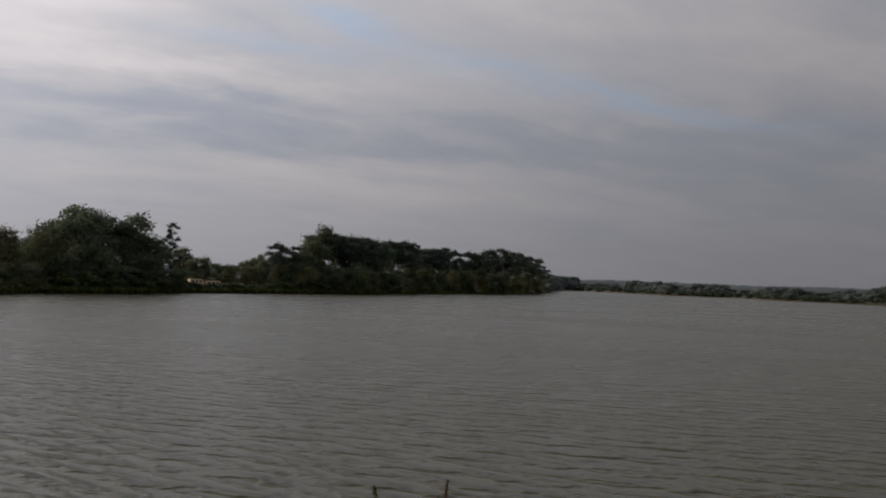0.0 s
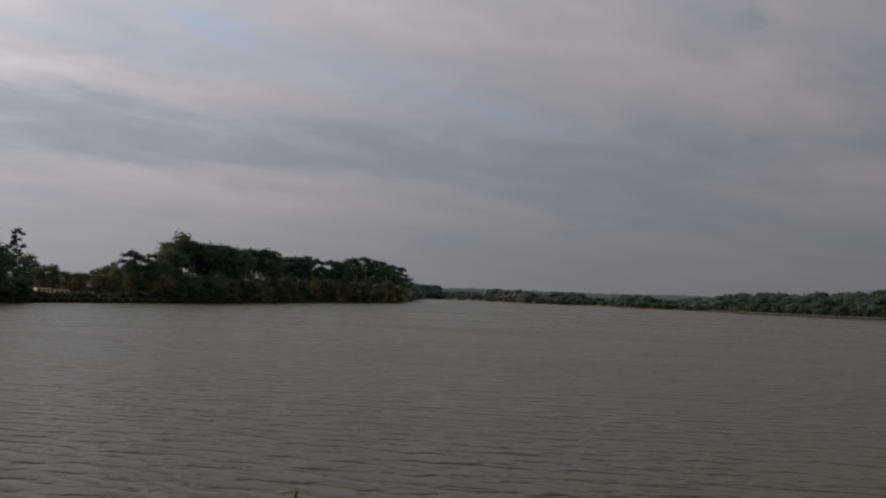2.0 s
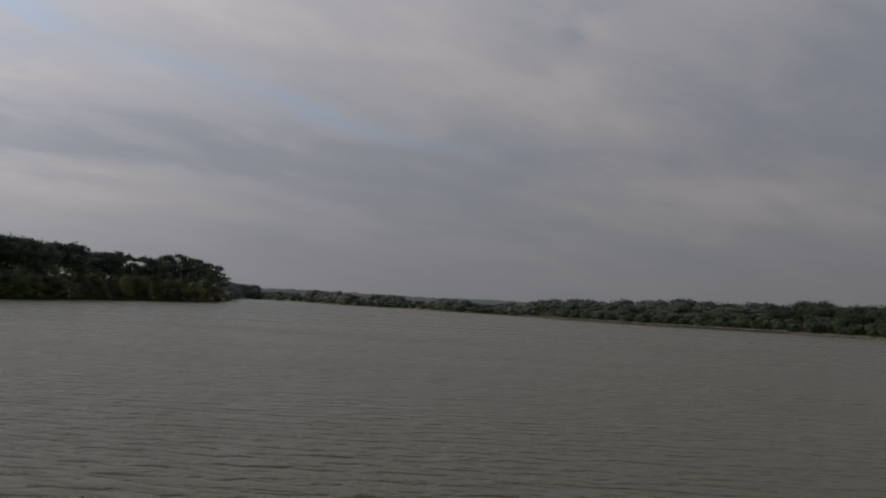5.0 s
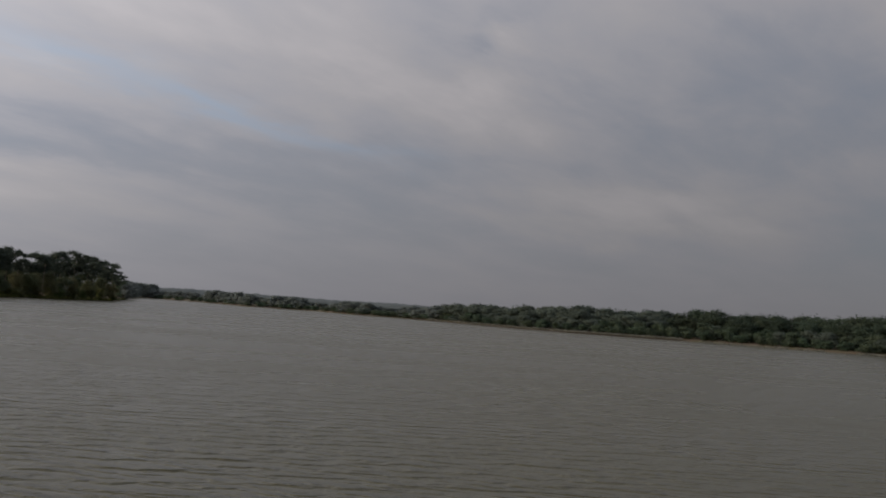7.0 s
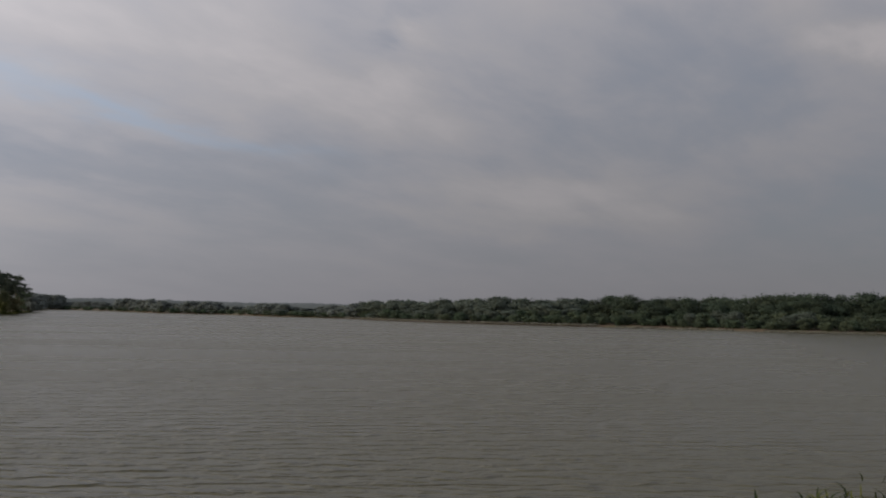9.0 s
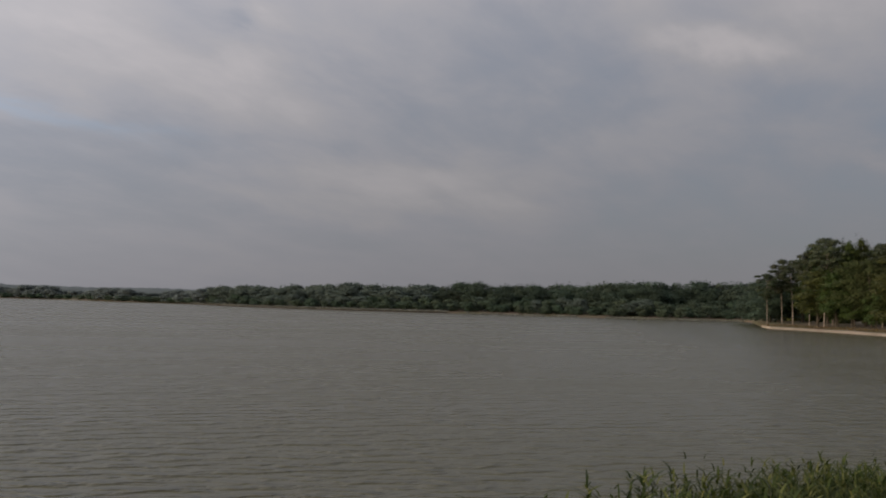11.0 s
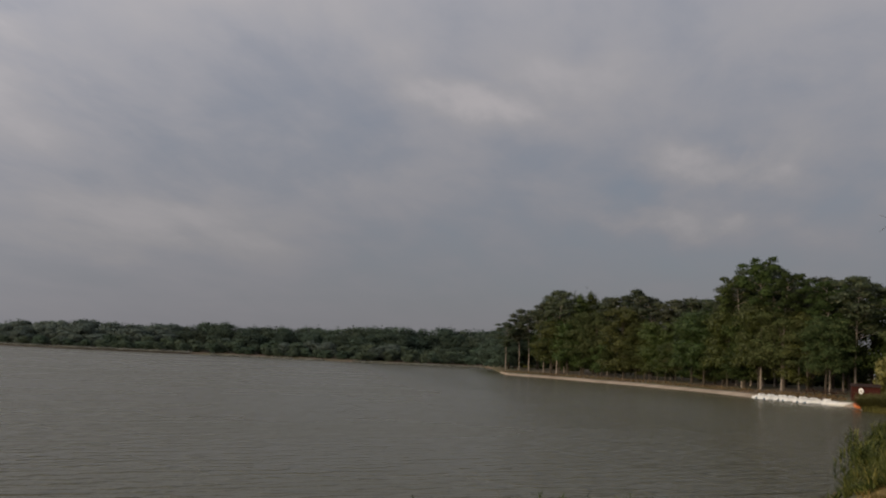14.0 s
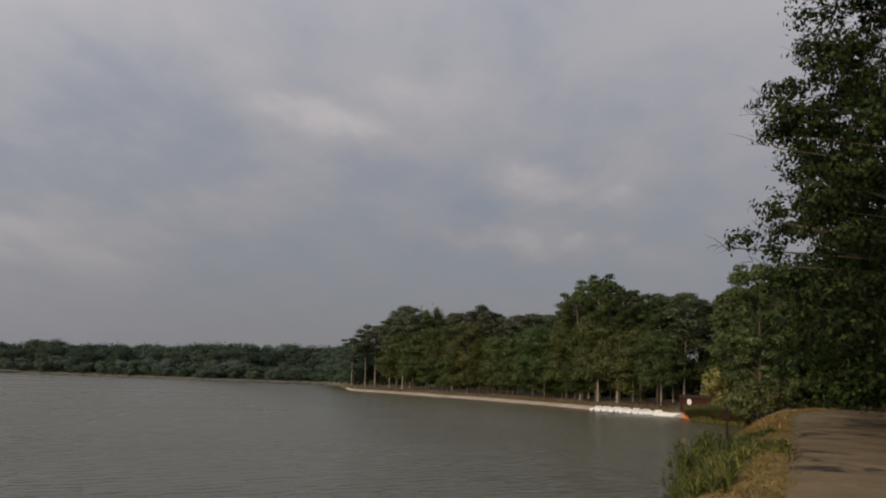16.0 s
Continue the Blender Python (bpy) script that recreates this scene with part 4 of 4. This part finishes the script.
for i in range(1500):
    az = 76.4 + 3.0 * brng.random()
    r = shore(az) - 0.5 + (2.5 if i % 2 else 9.0) * brng.random()
    roots.append(heading(az, r, max(0.0, ground_z(az, r))))
blades("reed_point", roots, [(1.0 + 0.6 * noise.noise((p.x * 0.25, p.y * 0.25, 0))) * (0.6 + 0.6 * brng.random()) + 0.5 for p in roots], brng, OLIVE_REED, "olive reeds and tall grass on a low point of the bank", "reeds", 7, 0.035, 0.6, 0.5, stem=False)



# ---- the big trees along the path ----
proto("big0", "big_oak_tree", 101, 18, 7.2, 0.10, 160000, 0.15, SHADED_LEAF, OAK_BARK, blobs_n=260, girth=0.036, mass=0.5, inner=0.5, flat=0.6, spray=12, loose=0.14, slender=0.62,
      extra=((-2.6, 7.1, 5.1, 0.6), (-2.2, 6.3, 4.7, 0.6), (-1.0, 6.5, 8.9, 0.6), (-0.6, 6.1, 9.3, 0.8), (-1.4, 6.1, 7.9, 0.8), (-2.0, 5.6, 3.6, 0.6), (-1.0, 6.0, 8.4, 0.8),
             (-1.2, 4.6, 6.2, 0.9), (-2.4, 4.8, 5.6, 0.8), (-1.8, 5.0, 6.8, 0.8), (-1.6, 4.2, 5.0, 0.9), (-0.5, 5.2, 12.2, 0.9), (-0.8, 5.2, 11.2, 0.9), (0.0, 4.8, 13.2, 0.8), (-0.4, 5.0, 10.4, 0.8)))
proto("big1", "big_oak_tree", 102, 15, 6.5, 0.06, 44000, 0.24, SHADED_LEAF, OAK_BARK, blobs_n=170, girth=0.034, mass=0.52, inner=0.5, flat=0.6, far=True, spray=6, loose=0.26)
proto("big2", "big_oak_tree", 103, 14, 5.0, 0.04, 20000, 0.30, SHADED_LEAF, OAK_BARK, blobs_n=130, girth=0.032, mass=0.58, inner=0.5, flat=0.6, far=True, spray=4, loose=0.3)
proto("mid0", "broad_oak_tree", 104, 14, 5.0, 0.04, 22000, 0.31, SUNNY_LEAF, OAK_BARK, blobs_n=110, girth=0.03, mass=0.6, inner=0.45, flat=0.6)
G4 = "big trees along the path"
BIG = "big oak with dense green leaves beside the path"
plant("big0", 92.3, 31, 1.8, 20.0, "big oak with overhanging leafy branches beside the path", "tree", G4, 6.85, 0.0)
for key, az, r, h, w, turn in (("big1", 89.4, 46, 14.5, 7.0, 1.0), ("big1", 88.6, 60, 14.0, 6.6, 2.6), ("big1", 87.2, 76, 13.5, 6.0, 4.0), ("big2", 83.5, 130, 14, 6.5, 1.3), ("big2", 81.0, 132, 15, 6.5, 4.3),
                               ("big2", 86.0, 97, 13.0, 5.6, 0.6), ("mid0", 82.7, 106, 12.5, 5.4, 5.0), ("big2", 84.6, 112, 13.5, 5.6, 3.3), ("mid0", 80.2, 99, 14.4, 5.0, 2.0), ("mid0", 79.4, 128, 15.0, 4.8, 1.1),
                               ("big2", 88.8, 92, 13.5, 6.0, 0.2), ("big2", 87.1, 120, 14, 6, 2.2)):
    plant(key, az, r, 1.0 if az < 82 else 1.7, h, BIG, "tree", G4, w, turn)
for az, r, h, w, k in ((79.7, 93, 3.4, 2.4, 0), (80.7, 90, 2.6, 2.0, 1), (81.5, 95, 3.0, 2.2, 2), (82.8, 101, 3.2, 2.4, 0), (84.0, 103, 3.6, 2.6, 1), (85.2, 100, 3.4, 2.6, 2), (86.4, 93, 3.0, 2.4, 0), (87.6, 86, 3.2, 2.4, 1), (79.4, 106, 2.8, 1.8, 2)):
    plant(f"bush{k % 2}", az, r, 0.9 if az < 81.4 else 1.6, h, "dense dark-green bush where the path meets the wood", "shrub", "shrubs by the path", w, az)
proto("yellow0", "hazel_bush", 111, 4.0, 2.0, 0.0, 2200, 0.34, YELLOW_LEAF, OAK_BARK, kind="shrub", blobs_n=18)
plant("yellow0", 77.7, 124, 0.9, 4.9, "light yellow-green leafy bush behind the hut", "shrub", "shrubs by the path", 2.2)


# ---- beach things: boats, hut, tables, sign ----
def bm_object(name, bm, mat, parent=None, label="", smooth=False):
    me = bpy.data.meshes.new(name)
    bm.to_mesh(me)
    bm.free()
    me.materials.append(mat)
    if smooth:
        me.polygons.foreach_set("use_smooth", [True] * len(me.polygons))
    ob = new(name, me)
    ob.parent = parent
    if label:
        ob["label"] = label
    return ob


def box(bm, sx, sy, sz, m, bevel=0.0):
    got = bmesh.ops.create_cube(bm, size=1, matrix=m @ Matrix.Diagonal((sx, sy, sz, 1)))
    if bevel:
        edges = list({e for v in got["verts"] for e in v.link_edges})
        bmesh.ops.bevel(bm, geom=edges, offset=bevel, segments=2, affect="EDGES")


def part(name, sx, sy, sz, m, mat, parent, label="", bevel=0.01):
    bm = bmesh.new()
    box(bm, sx, sy, sz, m, bevel)
    return bm_object(name, bm, mat, parent, label)


def at(x, y, z, rx=0, ry=0, rz=0):
    return pose(x, y, z, rx, ry, rz)


WHITE = grain_material("white_gelcoat", (0.50, 0.51, 0.50), (0.74, 0.74, 0.72), 3, 0.35, 0.05, 0.005)
BLUE = grain_material("blue_plastic", (0.03, 0.07, 0.13), (0.05, 0.11, 0.19), 5, 0.5, 0.05, 0.005)
DARK_WOOD = grain_material("dark_stained_wood", (0.020, 0.012, 0.009), (0.055, 0.032, 0.022), 12, 0.8, 0.5, 0.01, (1, 1, 0.15))
# Red-brown boards, darkened to include the shade of the trees behind.
RED_WOOD = grain_material("shaded_red_brown_boards", (0.028, 0.007, 0.005), (0.055, 0.014, 0.010), 10, 0.75, 0.4, 0.01, (1, 1, 0.15))
ROOF_FELT = grain_material("roof_felt", (0.020, 0.012, 0.010), (0.045, 0.028, 0.022), 14, 0.9, 0.5, 0.01)
POST_WOOD = grain_material("weathered_dark_post", (0.010, 0.006, 0.004), (0.026, 0.015, 0.010), 12, 0.85, 0.5, 0.01, (1, 1, 0.15))
ORANGE = grain_material("orange_plastic", (0.55, 0.15, 0.05), (0.72, 0.25, 0.09), 4, 0.45, 0.05, 0.005)
SIGN_WHITE = grain_material("white_sign_paint", (0.66, 0.66, 0.64), (0.80, 0.80, 0.78), 6, 0.5, 0.05, 0.004)
GREY_PAINT = grain_material("grey_paint", (0.16, 0.16, 0.16), (0.26, 0.26, 0.25), 6, 0.6, 0.05, 0.004)


def hull(name, length, width, height, mat, parent, z=0.0, y=0.0, label=""):
    """A boat-shaped float: pointed bow, flat stern, rounded bilge, hollow rim."""
    bm = bmesh.new()
    rings = []
    for i in range(11):
        f = i / 10
        w = width * 0.5 * (1 - max(0, (f - 0.55) / 0.45) ** 2.2) * (0.9 + 0.1 * min(1, f * 5))
        sheer = height * (1 + 0.35 * max(0, f - 0.5))
        ring = [(-length / 2 + length * f, y + w * c, z + sheer * h) for c, h in ((-0.55, 0.0), (-0.92, 0.3), (-1.0, 1.0), (-0.82, 1.0), (-0.78, 0.82), (0.78, 0.82), (0.82, 1.0), (1.0, 1.0), (0.92, 0.3), (0.55, 0.0))]
        rings.append([bm.verts.new(p) for p in ring])
    for a, b in zip(rings, rings[1:]):
        for k in range(10):
            bm.faces.new((a[k], a[(k + 1) % 10], b[(k + 1) % 10], b[k]))
    bm.faces.new(rings[0])
    bm.faces.new(rings[-1][::-1])
    bmesh.ops.recalc_face_normals(bm, faces=bm.faces)
    return bm_object(name, bm, mat, parent, label, True)


def make_pedal_boat():
    root = new("pedal_boat")
    hull("float", 3.5, 0.62, 0.5, WHITE, root, 0.0, -0.5)
    hull("float", 3.5, 0.62, 0.5, WHITE, root, 0.0, 0.5)
    part("deck", 2.6, 1.35, 0.16, at(-0.1, 0, 0.50), WHITE, root, bevel=0.04)
    for y in (-0.36, 0.36):
        seat = part("seat", 0.6, 0.52, 0.2, at(-0.5, y, 0.62), WHITE, root, bevel=0.07)
        part("backrest", 0.14, 0.5, 0.28, at(-0.88, y, 0.70, 0, -36, 0), WHITE, seat, bevel=0.06)
    part("pedal_box", 0.9, 0.5, 0.34, at(0.6, 0, 0.63), WHITE, root, "white moulded pedal box", 0.08)
    part("footwell", 0.7, 0.3, 0.1, at(0.15, 0.45, 0.56), BLUE, root, "dark footwell", 0.02)
    part("footwell", 0.7, 0.3, 0.1, at(0.15, -0.45, 0.56), BLUE, root, "dark footwell", 0.02)
    part("fender", 3.0, 1.72, 0.07, at(-0.15, 0, 0.2), BLUE, root, "dark blue rubbing strip", 0.02)
    part("rudder", 0.3, 0.05, 0.4, at(-1.75, 0, 0.15), BLUE, root, "dark rudder blade", 0.01)
    return root


def make_rowing_boat():
    root = new("rowing_boat")
    hull("hull", 3.6, 1.5, 0.55, WHITE, root)
    part("keel_band", 3.0, 1.46, 0.2, at(-0.25, 0, 0.14), BLUE, root, "dark blue lower hull", 0.05)
    for x in (-1.1, -0.1, 0.8):
        part("thwart", 0.28, 1.2, 0.05, at(x, 0, 0.5), GREY_PAINT, root, "grey bench board")
    part("stern_seat", 0.5, 1.1, 0.3, at(-1.4, 0, 0.62), WHITE, root, "white moulded stern seat", 0.06)
    return root


pedal, rowing = make_pedal_boat(), make_rowing_boat()
BOATS = [(71.55, 129, 40, 0), (72.1, 127.3, 24, 0), (72.65, 125.7, 46, 0), (73.15, 124, 15, 0), (73.75, 121.8, 35, 0), (74.35, 119.8, 10, 0), (75.25, 116.5, -6, 1)]
done = set()
for az, r, turn, k in BOATS:
    src = (pedal, rowing)[k]
    p = heading(az, r, -0.2)
    m = pose(p.x, p.y, p.z, 0, 0, turn - 70)
    ob = copy_thing(src, m) if k in done else src
    src.matrix_basis = m if k not in done else src.matrix_basis
    done.add(k)
    tagged(ob, ("white two-seat pedal boat moored by the beach", "white rowing boat moored by the beach")[k], "boat", "moored boats")


def make_hut():
    """A low red-brown boarded boat hut with a felt roof."""
    root = new("boat_hut")
    w, d, h = 5.4, 3.2, 2.2
    for i in range(27):
        x = -w / 2 + w * (i + 0.5) / 27
        part("board", w / 27 - 0.012, 0.04, h, at(x, -d / 2 + 0.012 * (i % 2), h / 2), RED_WOOD, root, bevel=0.004)
    part("wall", w, 0.06, h, at(0, d / 2, h / 2), RED_WOOD, root)
    part("wall", 0.06, d - 0.1, h, at(-w / 2, 0.02, h / 2), RED_WOOD, root)
    part("wall", 0.06, d - 0.1, h, at(w / 2, 0.02, h / 2), RED_WOOD, root)
    part("roof", w + 0.5, d / 2 + 0.35, 0.08, at(0, -d / 4 - 0.1, h + 0.2, 12, 0, 0), ROOF_FELT, root, "dark felt roof", 0.01)
    part("roof", w + 0.5, d / 2 + 0.35, 0.08, at(0, d / 4 + 0.1, h + 0.2, -12, 0, 0), ROOF_FELT, root, "dark felt roof", 0.01)
    bm = bmesh.new()
    bmesh.ops.create_cone(bm, cap_ends=True, segments=24, radius1=0.46, radius2=0.46, depth=0.05, matrix=at(-0.95, -d / 2 - 0.07, 1.55, 90, 0, 0))
    sign = bm_object("sign_board", bm, SIGN_WHITE, root, "round white sign")
    for k, (x, wd) in enumerate(((0.0, 0.26), (0.0, 0.36))):
        part("sign_mark", wd, 0.012, 0.10, at(-0.95 + x, -d / 2 - 0.103, 1.66 - 0.2 * k), GREY_PAINT, sign, "grey bar of writing", 0.002)
    return tagged(root, "low red-brown wooden boat hut with a round white sign", "hut")


hut = make_hut()
p = heading(76.55, 114.5, 0.66)
hut.matrix_basis = pose(p.x, p.y, p.z, 0, 0, -72) @ Matrix.Diagonal((0.52, 0.60, 0.72, 1))


def make_kayak():
    root = new("kayak")
    hull("hull", 3.0, 0.75, 0.42, ORANGE, root)
    # A solid slab whose dark colour stands for the shade inside the hollow.
    part("cockpit", 0.8, 0.4, 0.06, at(0, 0, 0.4), DARK_WOOD, root, "dark slab standing for the cockpit opening", 0.02)
    return tagged(root, "orange plastic kayak lying on the bank by the hut", "kayak")


kayak = make_kayak()
p = heading(76.15, 108, 0.12)
kayak.matrix_basis = pose(p.x, p.y, p.z, 0, 0, 20)


def make_table():
    root = new("picnic_table")
    for i in range(4):
        part("plank", 1.8, 0.17, 0.04, at(0, -0.27 + 0.18 * i, 0.74), DARK_WOOD, root, bevel=0.006)
    for y in (-0.72, 0.72):
        part("bench", 1.8, 0.26, 0.04, at(0, y, 0.45), DARK_WOOD, root, bevel=0.006)
    for x in (-0.6, 0.6):
        part("crossbar", 0.07, 1.6, 0.1, at(x, 0, 0.40), DARK_WOOD, root)
        for y in (-1, 1):
            part("leg", 0.08, 0.08, 0.84, at(x, y * 0.42, 0.36, 24 * y, 0, 0), DARK_WOOD, root)
    return root


table = make_table()
for i, (az, r, turn) in enumerate(((73.8, 132, 20), (74.7, 129.5, 24), (75.3, 127, 15))):
    p = heading(az, r, ground_z(az, r))
    m = pose(p.x, p.y, p.z, 0, 0, turn)
    ob = table if i == 0 else copy_thing(table, m)
    ob.matrix_basis = m
    tagged(ob, "dark wooden picnic table with benches on the beach", "table", "picnic tables")


def make_post():
    """A dark notice box on a post at the water's edge."""
    root = new("sign_post")
    part("post", 0.09, 0.09, 1.9, at(0.06, 0, 0.77), POST_WOOD, root, bevel=0.01)
    panel = part("panel", 0.42, 0.12, 0.34, at(0.02, -0.07, 1.42), POST_WOOD, root, "dark brown panel", 0.05)
    part("frame", 0.47, 0.16, 0.04, at(0.02, -0.07, 1.60, 0, 3, 0), POST_WOOD, panel)
    part("cap", 0.12, 0.12, 0.05, at(0.06, 0, 1.73), POST_WOOD, root, bevel=0.01)
    return tagged(root, "dark wooden sign post on the dam bank", "sign")


post = make_post()
p = heading(78.2, 40, 0.98)
post.matrix_basis = pose(p.x, p.y, p.z, 0, 0, -78)

# dry reeds fringe the far bank
frng = np.random.default_rng(8)
roots, hs = [], []
for i in range(3400):
    az = 23.5 + 32.2 * frng.random()
    low = az < 38.5
    if not low and noise.noise((az * 0.5, 4, 0)) < -0.1:
        continue
    p = heading(az, shore(az) + (0.5 if low else -0.4) + 2.6 * frng.random(), 0.44 if low else 0.0)
    roots.append(p)
    hs.append((0.45 if low else 0.35) + 0.45 * frng.random())
blades("reed_fringe", roots, hs, frng, DRY_REED, "pale dry reeds along the far waterline", "reeds", 4, 0.11, stem=False)
roots, hs = [], []
for i in range(3600):
    az = -26 + 32.4 * frng.random()
    p = heading(az, shore(az) - 0.4 + 3.2 * frng.random() ** 1.5, 0.02)
    roots.append(p)
    hs.append(0.5 + 0.9 * frng.random())
blades("bank_herbs", roots, hs, frng, REED_LEAF, "dark green herbs along the peninsula waterline", "reeds", 4, 0.09, stem=False)


roots, hs = [], []
for i in range(1500):
    az = 56.6 + 19 * frng.random()
    r = shore(az) + 5.5 + 5.5 * frng.random() ** 1.5
    roots.append(heading(az, r, ground_z(az, r)))
    hs.append(0.08 + 0.26 * frng.random())
blades("beach_grass", roots, hs, frng, BEACH_GRASS, "dry brown grass between the sand and the trees", "grass", 5, 0.05, stem=False)


# ---- a camp on the peninsula, seen between the trees ----
CREAM = grain_material("cream_caravan_paint", (0.50, 0.40, 0.26), (0.66, 0.54, 0.36), 2, 0.5, 0.05, 0.004)
DARK_GLASS = grain_material("dark_window", (0.02, 0.022, 0.025), (0.04, 0.042, 0.045), 2, 0.2, 0.02, 0.002)


def make_caravan():
    root = new("caravan")
    part("body", 4.6, 2.1, 1.9, at(0, 0, 1.45), CREAM, root, bevel=0.25)
    for x in (-1.3, 0.1, 1.4):
        part("window", 0.9, 0.04, 0.5, at(x, -1.06, 1.75), DARK_GLASS, root, "dark window", 0.01)
    for y in (-0.95, 0.95):
        bm = bmesh.new()
        bmesh.ops.create_cone(bm, cap_ends=True, segments=18, radius1=0.32, radius2=0.32, depth=0.2, matrix=at(0, y, 0.32, 90, 0, 0))
        bm_object("wheel", bm, DARK_GLASS, root, "black wheel")
    part("drawbar", 1.2, 0.1, 0.1, at(2.8, 0, 0.5), GREY_PAINT, root)
    return root


van = make_caravan()
for i, (az, back, turn) in enumerate(((-13.5, 12, 15), (-14.5, 20, 40), (-11.5, 19, 5), (0.5, 14, 5), (1.6, 14, 8), (-8.0, 9, 30))):
    r = shore(az) + back
    p = heading(az, r, ground_z(az, r) - 0.02)
    m = pose(p.x, p.y, p.z, 0, 0, turn) @ Matrix.Diagonal((0.62, 0.62, 0.62, 1))
    ob = van if i == 0 else copy_thing(van, m)
    ob.matrix_basis = m
    tagged(ob, "small cream caravan parked between the trees", "caravan", "caravans at the camp")
